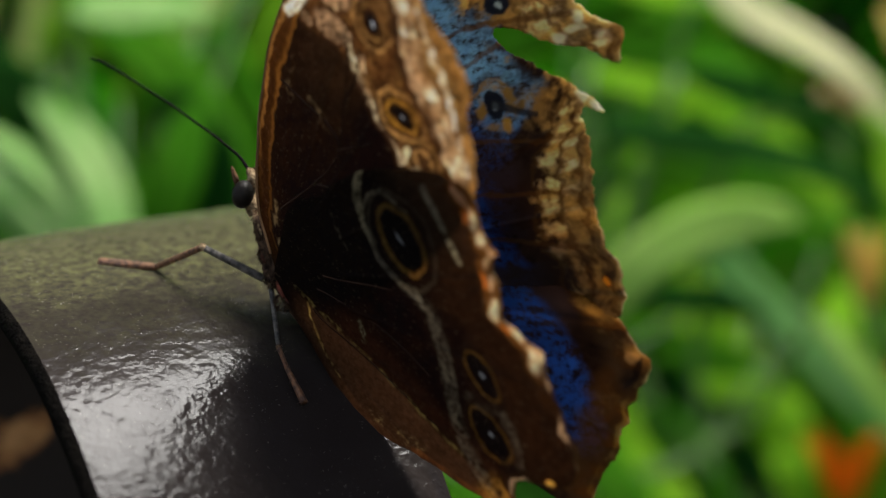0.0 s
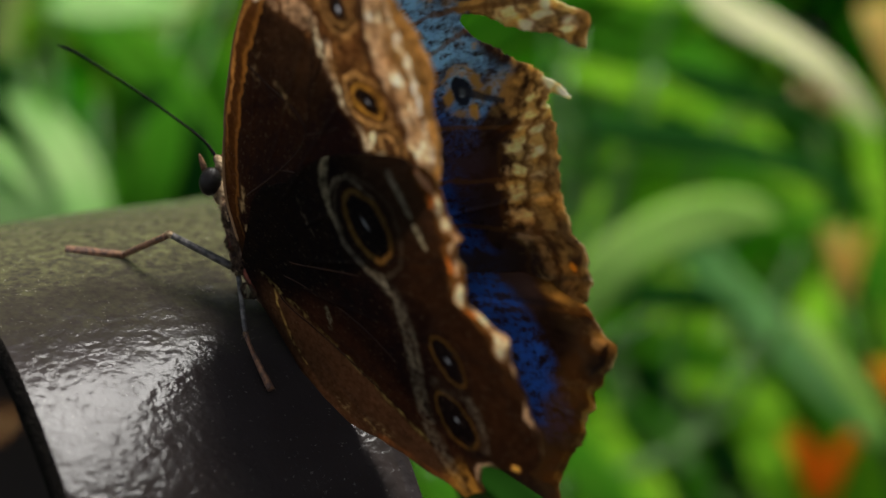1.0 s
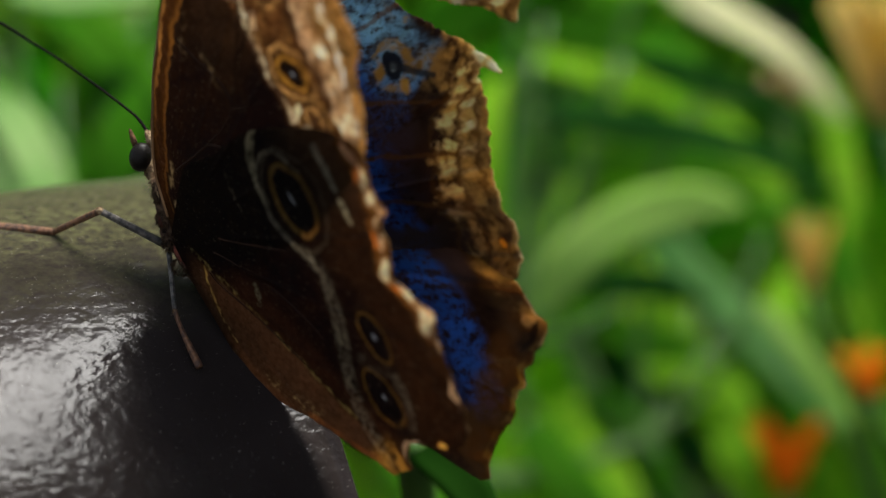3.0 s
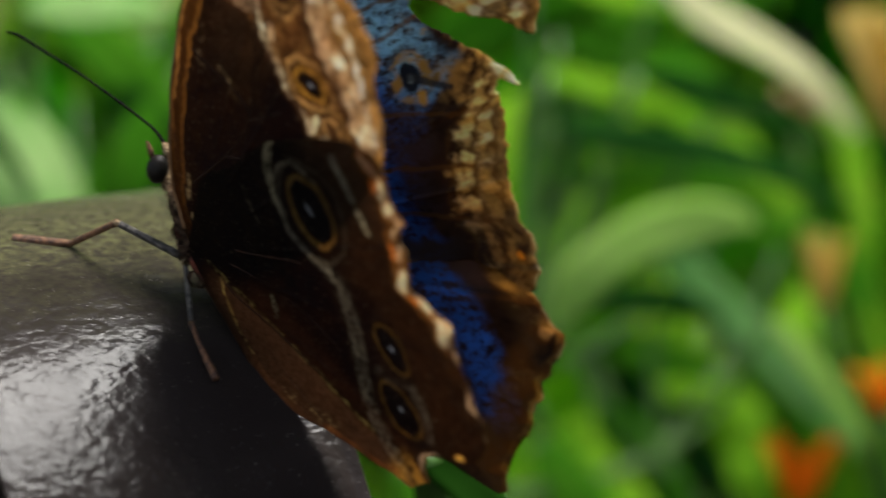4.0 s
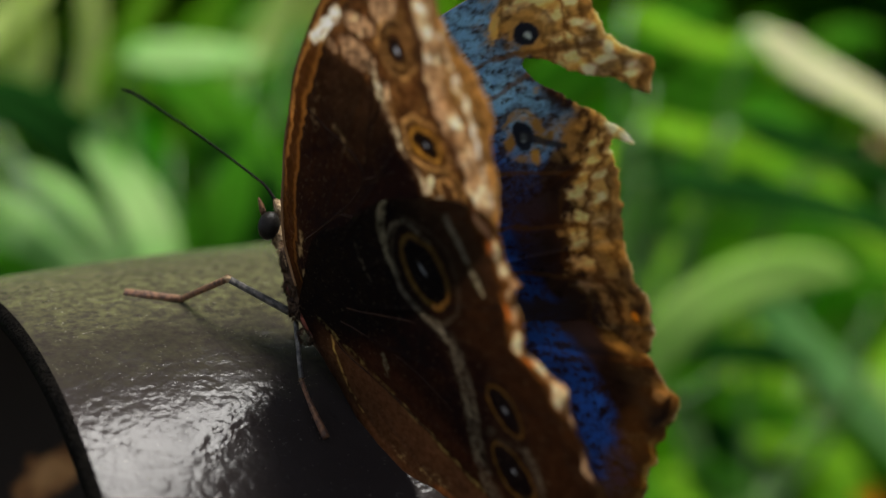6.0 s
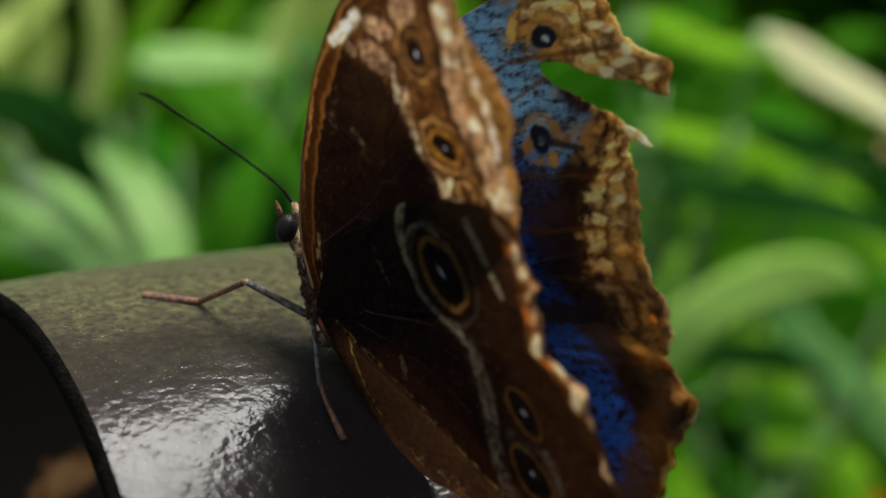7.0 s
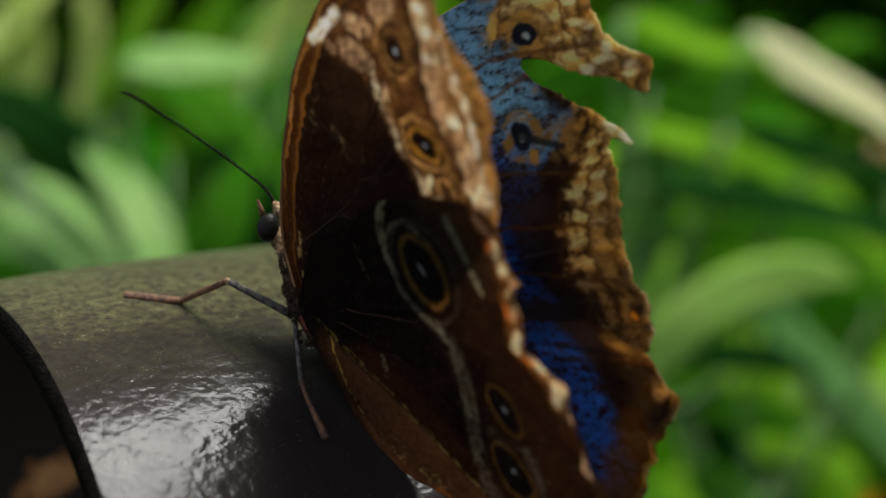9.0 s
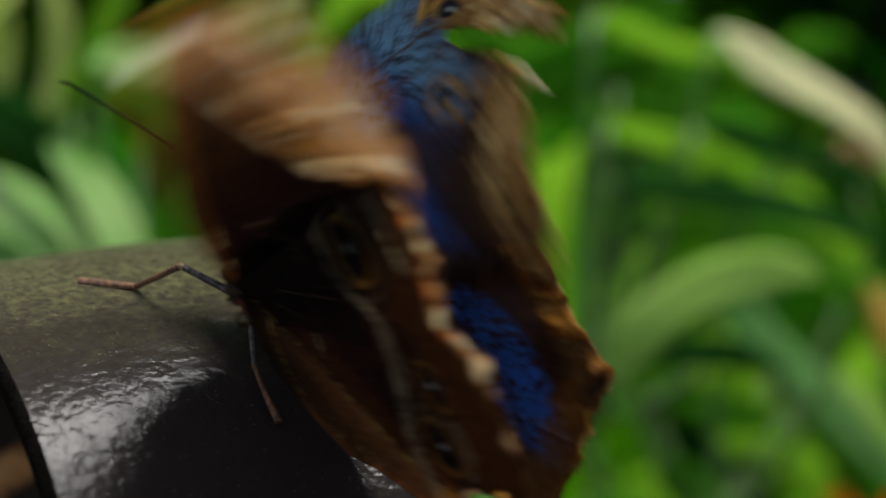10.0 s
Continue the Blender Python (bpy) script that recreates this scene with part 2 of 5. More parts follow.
def blob_data(centre, axis, half, rough=0.0, rings=18, sides=24, seed=0):
    """A body of revolution about axis, half = (along, across)."""
    axis = Vector(axis).normalized()
    s = axis.orthogonal().normalized()
    o = axis.cross(s)
    c = Vector(centre)
    verts, faces = [], []
    for i in range(rings + 1):
        a = math.pi * i / rings
        for k in range(sides):
            b = 2 * math.pi * k / sides
            v = axis * (-math.cos(a) * half[0]) + (s * math.cos(b) + o * math.sin(b)) * (math.sin(a) * half[1])
            f = 1 + rough * noise.noise(v * 7 + Vector((seed, 0, 0)))
            verts.append(c + v * f)
    for i in range(rings):
        for k in range(sides):
            k2 = (k + 1) % sides
            faces.append((i * sides + k, i * sides + k2, (i + 1) * sides + k2, (i + 1) * sides + k))
    return verts, faces


def bench(p):
    return BENCH @ (Vector(p) * U)


# ---- ground ----
def ground():
    verts, faces = [], []
    xs = [-400, -60, -12] + [-6 + 0.5 * i for i in range(25)] + [12, 60, 400]
    ys = [-400, -60, -8] + [-3 + 0.5 * i for i in range(27)] + [14, 60, 400]
    for y in ys:
        for x in xs:
            verts.append((x, y, 0.05 * noise.noise(Vector((x, y, 0))) if abs(x) < 10 and abs(y) < 12 else 0))
    w = len(xs)
    for j in range(len(ys) - 1):
        for i in range(w - 1):
            faces.append((j * w + i, j * w + i + 1, (j + 1) * w + i + 1, (j + 1) * w + i))
    tagged(mesh_object("ground", verts, faces, SOIL), "dark bare garden soil under the plants", "ground", kind="structure")


ground()


# ---- the pipe ----
PIPE_C, PIPE_TURN = (-7.86, -0.84, -9.96), 33.6
PIPE_R, PIPE_R2, PIPE_L = 9.45, 10.16, 4.99


def lathe_x(profile, sides=240):
    verts, faces = [], []
    n = len(profile)
    for k in range(sides):
        a = 2 * math.pi * k / sides
        for s, r in profile:
            lean = 1.2 * (0.77 + math.sin(a)) * (s / PIPE_L) ** 4 if s > 0 else 0     # the far end is cut a little askew
            verts.append(Vector((s + lean, math.sin(a) * r, math.cos(a) * r)) * U)
    for k in range(sides):
        k2 = (k + 1) % sides
        for i in range(n - 1):
            faces.append((k * n + i, k * n + i + 1, k2 * n + i + 1, k2 * n + i))
    return verts, faces


def pipe():
    root = new("pipe")
    root.matrix_world = BENCH @ Matrix.Translation(Vector(PIPE_C) * U) @ pose(0, 0, 0, 0, 0, PIPE_TURN)
    wall = 0.36
    prof, lip = [], []
    for i in range(7):                                   # near lip, rounded
        a = math.pi * i / 6
        lip.append((0.04 - 0.14 * math.sin(a), PIPE_R - wall / 2 - wall / 2 * math.cos(a)))
    prof.append(lip[-1])
    for i in range(1, 60):
        s = 0.14 + (PIPE_L - 0.42) * i / 60
        x = s / PIPE_L
        prof.append((s, PIPE_R + (PIPE_R2 - PIPE_R) * x))
    level = prof[-1][1]
    for i in range(11):                                  # far lip, turned up a little and cut off square
        u = i / 10
        prof.append((PIPE_L - 0.26 + 0.25 * u, level + 0.07 * (u * u * (3 - 2 * u)) - (0.02 if i == 10 else 0)))
    prof.append((PIPE_L, PIPE_R2 - 0.7))
    v, f = lathe_x(prof)
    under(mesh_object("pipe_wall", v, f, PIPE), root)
    v, f = lathe_x(lip)
    under(mesh_object("pipe_lip", v, f, LIP), root, "dark worn rim of the pipe")
    v, f = lathe_x([(0.04, PIPE_R - wall), (1.2, PIPE_R - wall - 0.05), (PIPE_L - 0.3, PIPE_R2 - 0.7), (PIPE_L - 0.3, 0.05)], 160)
    under(mesh_object("pipe_lining", v, f, RUST), root, "dark rusty inside of the pipe")
    tagged(root, "short wide pipe end in glossy dark brown paint with rough bumps", "pipe")
    p = root.matrix_world @ (Vector((PIPE_L / 2, 0, -PIPE_R)) * U)
    bm = bmesh.new()
    bmesh.ops.create_cone(bm, cap_ends=True, segments=32, radius1=0.05, radius2=0.022, depth=0.02,
                          matrix=Matrix.Translation((p.x, p.y, 0.01)))
    bmesh.ops.create_cone(bm, cap_ends=True, segments=32, radius1=0.02, radius2=0.02, depth=p.z + 0.01,
                          matrix=Matrix.Translation((p.x, p.y, (p.z + 0.01) / 2)))
    me = bpy.data.meshes.new("post")
    bm.to_mesh(me)
    bm.free()
    me.materials.append(STEEL)
    tagged(new("post", me), "dark steel post on the soil under the pipe", "post")


pipe()


# ---- the butterfly ----
HINGE_O = (-1.75, -3.80, -0.76)
HINGE_X = Vector((0.5671, -0.3197, -0.7591))
HINGE_Y = Vector((0.5633, -0.5220, 0.6407)).normalized()
HINGE_Z = HINGE_X.cross(HINGE_Y).normalized()


def body_frame():
    m = Matrix((HINGE_X, HINGE_X.cross(HINGE_Y).normalized().cross(HINGE_X), HINGE_Z)).transposed().to_4x4()
    m.translation = Vector(HINGE_O) * U
    return BENCH @ m


ROOT_M = body_frame()
butterfly = new("butterfly")
butterfly.matrix_world = ROOT_M
tagged(butterfly, "brown and blue butterfly with eyespots and torn wings, on the pipe", "butterfly")
TO_BODY = ROOT_M.inverted() @ BENCH


def body_part(name, data, mat, label="", parent=None):
    v, f = data
    ob = mesh_object(name, [TO_BODY @ (Vector(p) * U) for p in v], f, mat)
    return under(ob, parent or butterfly, label)


def smooth01(x):
    x = np.clip(x, 0, 1)
    return x * x * (3 - 2 * x)


def fbm(p, w, scale, seed):
    """Cheap smooth value noise on arrays, about -1 to 1."""
    rng = np.random.RandomState(seed)
    table = rng.rand(64, 64) * 2 - 1
    out, amp = 0, 1.0
    for o in range(3):
        x, y = p * scale + 17.3 * o, w * scale + 9.1 * o
        xi, yi = np.floor(x).astype(int), np.floor(y).astype(int)
        fx, fy = smooth01(x - xi), smooth01(y - yi)
        t = lambda a, b: table[a % 64, b % 64]
        out = out + amp * ((t(xi, yi) * (1 - fx) + t(xi + 1, yi) * fx) * (1 - fy) + (t(xi, yi + 1) * (1 - fx) + t(xi + 1, yi + 1) * fx) * fy)
        amp *= 0.5
        scale *= 2.1
    return out / 1.4


def lay(col, mask, c):
    return col + (np.array(c) - col) * mask[..., None]


def band(d, centre, half, soft):
    return 1 - smooth01((np.abs(d - centre) - half) / soft)


# veins, along and away from the hinge
FORE_VEINS = [[(-0.47, 1.08), (-0.17, 2.08), (-0.07, 2.72), (-0.16, 3.17), (-0.38, 3.69), (-0.64, 4.2), (-0.91, 4.67)],
              [(-0.12, 2.92), (0.09, 3.25), (0.33, 3.61)], [(-0.14, 3.07), (-0.46, 3.13), (-1.0, 2.99), (-1.5, 2.9)],
              [(-0.17, 2.08), (0.36, 2.61), (0.91, 3.42)], [(-0.38, 3.69), (-0.4, 4.13), (-0.53, 4.54)]]
HIND_VEINS = [[(0.8, 0.70), (1.12, 0.92), (1.98, 1.36), (2.93, 1.59), (3.65, 1.62)], [(0.9, 0.31), (1.18, 0.34), (2.02, 0.65), (3.1, 0.93), (4.24, 1.22)],
              [(0.75, 1.0), (0.95, 1.2), (1.79, 2.08), (2.3, 2.45)]]

# eyespots: centre along and away from the hinge, half lengths, turn in degrees
FORE_SPOTS = [(-0.58, 5.05, 0.155, 0.10, -15), (0.45, 4.35, 0.20, 0.10, 6), (1.07, 4.03, 0.12, 0.06, 0)]
HIND_SPOTS = [(1.48, 2.88, 0.45, 0.262, -11), (3.58, 2.54, 0.345, 0.165, -8), (4.20, 1.91, 0.405, 0.225, -11)]


def spot_distance(p, w, s):
    """How far outside (or inside, below 0) an eyespot's core a point lies, and the same as a ratio."""
    a = radians(s[4])
    dx, dy = p - s[0], w - s[1]
    x, y = dx * math.cos(a) + dy * math.sin(a), -dx * math.sin(a) + dy * math.cos(a)
    d = np.sqrt((x / s[2]) ** 2 + (y / s[3]) ** 2) + 1e-6
    rho = np.hypot(x, y)
    return rho - rho / d, d


def rich(col):
    """Warmer, deeper browns; blues stay."""
    lum = col @ np.array((0.3, 0.6, 0.1))
    k = 1 + 0.10 * smooth01((col[..., 0] - col[..., 2]) / (0.25 * lum + 1e-5))
    return np.clip(lum[..., None] + (col - lum[..., None]) * k[..., None], 0.002, 1)


def line_distance(p, w, pts):
    """Distance from a line through points of the wing, and how far along it (0 to 1) the nearest place lies."""
    best, along = np.full(p.shape, 9.0), np.zeros(p.shape)
    n = len(pts) - 1
    for i, ((x0, y0), (x1, y1)) in enumerate(zip(pts, pts[1:])):
        dx, dy = x1 - x0, y1 - y0
        t = np.clip(((p - x0) * dx + (w - y0) * dy) / (dx * dx + dy * dy), 0, 1)
        d = np.hypot(p - x0 - t * dx, w - y0 - t * dy)
        along = np.where(d < best, (i + t) / n, along)
        best = np.minimum(best, d)
    return best, along


def stroke(p, w, pts, half, soft=0.04):
    """Mask of a brush stroke along a line; half: half width, or half widths at the start, the middle and the end."""
    d, s = line_distance(p, w, pts)
    h = half if isinstance(half, (int, float)) else np.interp(s, np.linspace(0, 1, len(half)), half)
    return 1 - smooth01((d - h) / soft)


def dab(p, w, p0, w0, a, b, turn=0, soft=0.45):
    """Mask of an oval dab."""
    c, s = math.cos(radians(turn)), math.sin(radians(turn))
    x, y = (p - p0) * c + (w - w0) * s, (w - w0) * c - (p - p0) * s
    return 1 - smooth01((np.hypot(x / a, y / b) - 1 + soft / 2) / soft)


def lead(p, w):
    """Rough distance behind the forewing's leading edge."""
    edge = np.interp(w, [0, 0.53, 1.57, 2.41, 3.05, 3.55, 4.04, 4.40, 4.95, 5.5, 6.2], [0.0, -0.72, -1.34, -1.70, -1.89, -1.98, -2.04, -2.05, -1.93, -1.58, -0.9])
    return p - edge


def paint_eye(col, p, w, s, rings, pupil):
    """An eyespot. rings: (from, to, colour, strength), offsets outside the dark core, outermost first."""
    g = spot_distance(p, w, s)[0]
    g = g + 0.014 * fbm(p, w, 5, 3) + 0.008 * fbm(p, w, 18, 4)
    fade = 1 - 0.5 * smooth01((w - s[1] + 0.35 * (p - s[0])) / (2.2 * s[3]))     # rings grow fainter towards the outer side
    for a, b, c, k in rings:
        col = lay(col, band(g, (a + b) / 2, (b - a) / 2, 0.028) * k * fade * np.clip(0.88 + 0.4 * fbm(p, w, 12, 7), 0, 1), c)
    col = lay(col, 1 - smooth01((g + 0.015) / 0.035), (0.0055, 0.0035, 0.0035))
    x, y, a, b, k = pupil
    return lay(col, dab(p, w, s[0] + x, s[1] + y, a, b, s[4], 0.9) * k, (0.50, 0.52, 0.58))


# the pale chain and frosted band round the hindwing's eyespots, and the forewing's pattern lines
CRESCENT = [(0.36, 3.10), (0.44, 2.85), (0.57, 2.63), (0.83, 2.47), (1.33, 2.27), (1.88, 2.38), (2.44, 2.50)]
FROST = [(1.88, 2.38), (2.44, 2.50), (2.81, 2.30), (3.08, 2.08), (3.37, 1.83), (3.69, 1.54), (4.09, 1.30), (4.42, 1.17), (4.8, 1.12)]
CHAIN = [(-0.86, 4.52), (-0.62, 4.32), (-0.30, 4.20), (0.02, 4.02), (0.40, 3.98), (0.62, 3.86), (0.80, 3.76)]
INNER_LINE = [(-1.0, 5.9), (-0.75, 5.64), (-0.40, 5.42), (-0.05, 5.13), (0.5, 4.73), (0.85, 4.60), (1.3, 4.38), (1.8, 4.2)]
PINK_BAND = [(-0.8, 6.0), (-0.51, 5.81), (-0.26, 5.62), (0.01, 5.40), (0.33, 5.10), (0.74, 4.86), (1.15, 4.68), (1.6, 4.45)]


def paint_under(p, w, edge, hind):
    k = 1.0 if hind else 1.7
    p, w = p + k * (0.025 * fbm(p, w, 3.0, 71) + 0.016 * fbm(p, w, 11, 72) + 0.020 * fbm(p * 0.5, w * 2.4, 4.0, 76)), w + k * (0.025 * fbm(p, w, 3.0, 73) + 0.014 * fbm(p, w, 11, 74))
    n1, n2, n3 = fbm(p, w, 1.1, 5), fbm(p, w, 5.0, 8), fbm(p, w, 14.0, 11)
    n4 = fbm(p, w, 30.0, 13)
    e = edge + 0.04 * n2
    col = np.array((0.0085, 0.0040, 0.0026) if hind else (0.0125, 0.0058, 0.0034)) * (1 + 0.35 * n1[..., None] + 0.25 * n2[..., None])
    grain = np.clip(0.55 + 0.8 * n3 + 0.6 * n4, 0, 1)
    if hind:
        vein = np.interp(p, [0.39, 1.01, 1.52, 2.09, 2.63, 3.34, 3.87, 4.3], [0.2, 0.40, 0.56, 0.70, 0.84, 0.95, 1.08, 1.2])
        # outer half is warmer brown
        col = lay(col, smooth01((1.45 - e + 0.15 * n1) / 0.6) * smooth01((p - 1.7) / 0.9) * 0.9, (0.022, 0.0105, 0.0055))
        # second panel and the brown inner fold
        col = lay(col, smooth01((vein + 0.55 - w) / 0.25) * smooth01((p - 0.9) / 0.8) * 0.75, (0.024, 0.0105, 0.0062))
        fold = smooth01((vein - w) / 0.07) * smooth01((p - 0.35) / 0.6)
        col = lay(col, fold * 0.95, np.array((0.053, 0.0275, 0.0155)) * (0.85 + 0.25 * smooth01((p - 1.2) / 1.6) + 0.10 * n1 + 0.08 * n3)[..., None])
        col = lay(col, stroke(p, w, [(0.45, 0.25), (1.01, 0.40), (1.52, 0.56), (2.09, 0.70), (3.0, 0.90), (4.1, 1.15)], (0.022, 0.03, 0.012), 0.03) * np.clip(0.25 + 1.2 * n3, 0, 1) * 0.75, (0.15, 0.12, 0.05))
        col = lay(col, stroke(p, w, [(0.75, 0.28), (0.97, 0.10), (1.46, -0.12), (1.89, -0.17)], (0.012, 0.018, 0.006), 0.022) * np.clip(0.5 + 0.8 * n3, 0, 1), (0.34, 0.24, 0.09))
        col = lay(col, stroke(p, w, [(2.7, -0.02), (3.2, 0.15), (3.6, 0.42)], 0.05, 0.10) * np.clip(-0.1 + 1.3 * n3 + n4, 0, 1) * 0.6, (0.26, 0.20, 0.10))
        col = lay(col, dab(p + 0.05 * n2, w, 1.77, 0.97, 0.15, 0.06, -48, 0.9) * np.clip(0.2 + 1.3 * n4 + 0.8 * n3, 0, 1), (0.18, 0.18, 0.125))
        col = lay(col, stroke(p, w, [(0.30, 2.0), (0.52, 1.9), (0.82, 1.82)], (0.01, 0.02, 0.008), 0.03) * np.clip(0.3 + 1.2 * n3, 0, 1) * 0.5, (0.13, 0.10, 0.07))
        # warm tone beyond the main eyespot
        col = lay(col, smooth01((w - 2.9 - 0.25 * (1.2 - p)) / 0.7) * smooth01((2.8 - p) / 1.0) * 0.75, np.array((0.026, 0.0135, 0.007)) * (1 + 1.1 * smooth01((w - 3.45 + 0.12 * n2) / 0.5))[..., None])
        # cream crescent that runs on as a frosted grey band
        m = stroke(p, w, CRESCENT, (0.035, 0.06, 0.05, 0.04, 0.035, 0.03, 0.03), 0.035)
        col = lay(col, m * np.clip(0.6 + 0.6 * n3 + 0.3 * n2, 0, 1), np.array((0.29, 0.245, 0.15)) + (np.array((0.12, 0.10, 0.074)) - np.array((0.29, 0.245, 0.15))) * smooth01((p - 0.6) / 0.8)[..., None])
        frost = stroke(p, w, FROST, (0.03, 0.05, 0.085, 0.10, 0.09, 0.085, 0.09, 0.09, 0.06), 0.09)
        frost = np.maximum(frost, 0.8 * stroke(p, w, [(4.10, 2.38), (4.35, 2.33), (4.6, 2.17), (4.78, 1.98)], 0.05, 0.07))
        frost = np.maximum(frost, 0.55 * stroke(p, w, [(3.62, 2.04), (3.9, 2.16), (4.0, 2.33)], 0.06, 0.07))
        col = lay(col, frost * np.clip(0.40 + 0.5 * n3 + 0.5 * n4, 0, 1) * 0.7, (0.105, 0.094, 0.072))
        col = lay(col, band(frost, 0.25, 0.10, 0.12) * smooth01((p - 2.6) / 0.3) * 0.5, (0.012, 0.007, 0.005))
        # ochre tip of the inner lobe, orange inner rim
        col = lay(col, smooth01((p - 4.45) / 0.3) * smooth01((1.55 - w) / 0.3) * np.clip(0.6 + 0.7 * n2 + 0.3 * n3, 0, 1), (0.30, 0.165, 0.05))
        col = lay(col, stroke(p, w, [(3.5, 0.22), (3.9, 0.47), (4.36, 0.75), (4.7, 0.97)], 0.025, 0.05) * np.clip(0.4 + 0.6 * n2, 0, 1), (0.22, 0.085, 0.032))
        col = lay(col, dab(p, w, 5.22, 2.22, 0.07, 0.05, 40), (0.42, 0.21, 0.07))
        # scalloped margin with pale dabs
        rim = smooth01((p - 1.2) / 0.3) * smooth01((5.2 - p) / 0.3)
        col = lay(col, smooth01((0.36 - e) / 0.12) * rim * smooth01((4.6 - p) / 0.9) * 0.85, (0.085, 0.040, 0.014))
        col = lay(col, band(e, 0.30, 0.015, 0.03) * rim * 0.5, (0.016, 0.009, 0.006))
        for p0, e0, a, b, k in ((1.78, 0.16, 0.16, 0.06, 0.7), (2.12, 0.14, 0.15, 0.07, 0.9), (2.40, 0.10, 0.10, 0.07, 0.9), (2.62, 0.08, 0.09, 0.05, 0.6), (2.86, 0.07, 0.08, 0.06, 0.8), (3.14, 0.12, 0.14, 0.10, 1.0),
                                (3.53, 0.05, 0.10, 0.06, 0.8), (3.66, 0.05, 0.07, 0.05, 0.7), (3.93, 0.10, 0.17, 0.11, 1.0), (4.30, 0.04, 0.10, 0.04, 0.5), (4.85, 0.04, 0.16, 0.035, 0.5)):
            col = lay(col, dab(p, e, p0, e0, a, b, 0, 0.6) * k * np.clip(0.85 + 0.35 * n3, 0, 1), (0.52, 0.36, 0.24))
        for p0, e0 in ((2.00, 0.26), (2.75, 0.20), (3.42, 0.16)):
            col = lay(col, dab(p, e, p0, e0, 0.10, 0.06, 0, 0.8) * 0.7, (0.34, 0.12, 0.035))
        col = paint_eye(col, p, w, HIND_SPOTS[0], ((0.28, 0.33, (0.10, 0.080, 0.055), 0.35), (0.14, 0.20, (0.012, 0.006, 0.004), 0.9), (0.045, 0.105, (0.145, 0.078, 0.024), 0.95)), (-0.05, -0.02, 0.10, 0.022, 0.7))
        for s in HIND_SPOTS[1:]:
            col = paint_eye(col, p, w, s, ((0.11, 0.17, (0.013, 0.007, 0.005), 0.9), (0.022, 0.040, (0.100, 0.058, 0.018), 0.75)), (0.0, 0.02, 0.05, 0.018, 0.4))
        col = lay(col, stroke(p, w, [(0.70, 2.62), (0.66, 2.88), (0.78, 3.12), (1.05, 3.25), (1.3, 3.28)], (0.008, 0.022, 0.018, 0.005), 0.035) * np.clip(0.5 + 0.6 * n3, 0, 1) * 0.8, (0.20, 0.16, 0.105))
        col = lay(col, stroke(p, w, [(1.30, 3.86), (1.62, 3.76), (1.90, 3.66)], (0.025, 0.045, 0.015), 0.035) * np.clip(0.7 + 0.5 * n3, 0, 1), (0.29, 0.255, 0.175))
        col = lay(col, stroke(p, w, [(2.02, 3.62), (2.2, 3.58), (2.38, 3.55)], (0.02, 0.03, 0.01), 0.035) * np.clip(0.6 + 0.5 * n3, 0, 1) * 0.8, (0.29, 0.255, 0.175))
    else:
        # colour darkened towards the hindwing to offset light through the single wing
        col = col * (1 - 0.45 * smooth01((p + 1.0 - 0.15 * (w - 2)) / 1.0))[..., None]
        # paler stain in the outer cell
        col = lay(col, (0.35 + 0.35 * np.clip(n1 + 0.3 * n2, -0.8, 1)) * smooth01((w - 2.6) / 1.2) * smooth01((0.2 - p) / 0.9), (0.040, 0.0225, 0.0115))
        bound = np.interp(p, [-1.75, -1.57, -1.24, -0.89, -0.47, -0.25, 0.0, 0.42, 0.61, 0.86, 1.25, 1.53, 1.74, 2.3], [3.9, 4.0, 4.13, 4.25, 4.15, 4.13, 3.98, 3.93, 3.77, 3.70, 3.88, 3.94, 4.04, 4.1])
        pat = smooth01((w - bound + 0.04) / 0.09)
        tan, ochre, brown, dark, pale = (0.22, 0.135, 0.062), (0.140, 0.084, 0.036), (0.068, 0.033, 0.014), (0.030, 0.0145, 0.008), (0.36, 0.285, 0.20)
        col = lay(col, pat * 0.95, brown)
        col = lay(col, pat * np.clip(0.3 + 0.9 * n2 + 0.4 * n3, 0, 1) * 0.5, ochre)
        # pink-grey patches by the apex, outlined dark
        for p0, w0, a, b, turn in ((-1.12, 4.42, 0.36, 0.19, 18), (-1.30, 4.78, 0.34, 0.14, 30), (-1.05, 5.3, 0.22, 0.24, 40), (-1.55, 4.12, 0.13, 0.08, 20), (-0.45, 4.42, 0.12, 0.10, 0)):
            col = lay(col, dab(p, w, p0, w0, a * 1.22, b * 1.30, turn, 0.3) * 0.8, dark)
            col = lay(col, dab(p, w, p0, w0, a, b, turn, 0.35) * np.clip(0.8 + 0.35 * n3 + 0.2 * n2, 0, 1), (0.27, 0.18, 0.115))
        # pale chain inside the eyespots
        links = np.clip(0.75 + 0.6 * np.sin(p * 9.5 + 0.6), 0.15, 1)
        col = lay(col, stroke(p, w, [(x, y - 0.07) for x, y in CHAIN], 0.05, 0.04) * 0.7, dark)
        col = lay(col, stroke(p, w, CHAIN, (0.07, 0.045, 0.06, 0.035, 0.05, 0.03, 0.05), 0.035) * links * grain ** 0.5, pale)
        col = paint_eye(col, p, w, FORE_SPOTS[0], ((0.20, 0.25, tan, 0.9), (0.13, 0.19, dark, 0.9), (0.065, 0.12, ochre, 0.9), (0.0, 0.06, dark, 0.9)), (0.02, 0.0, 0.055, 0.022, 0.65))
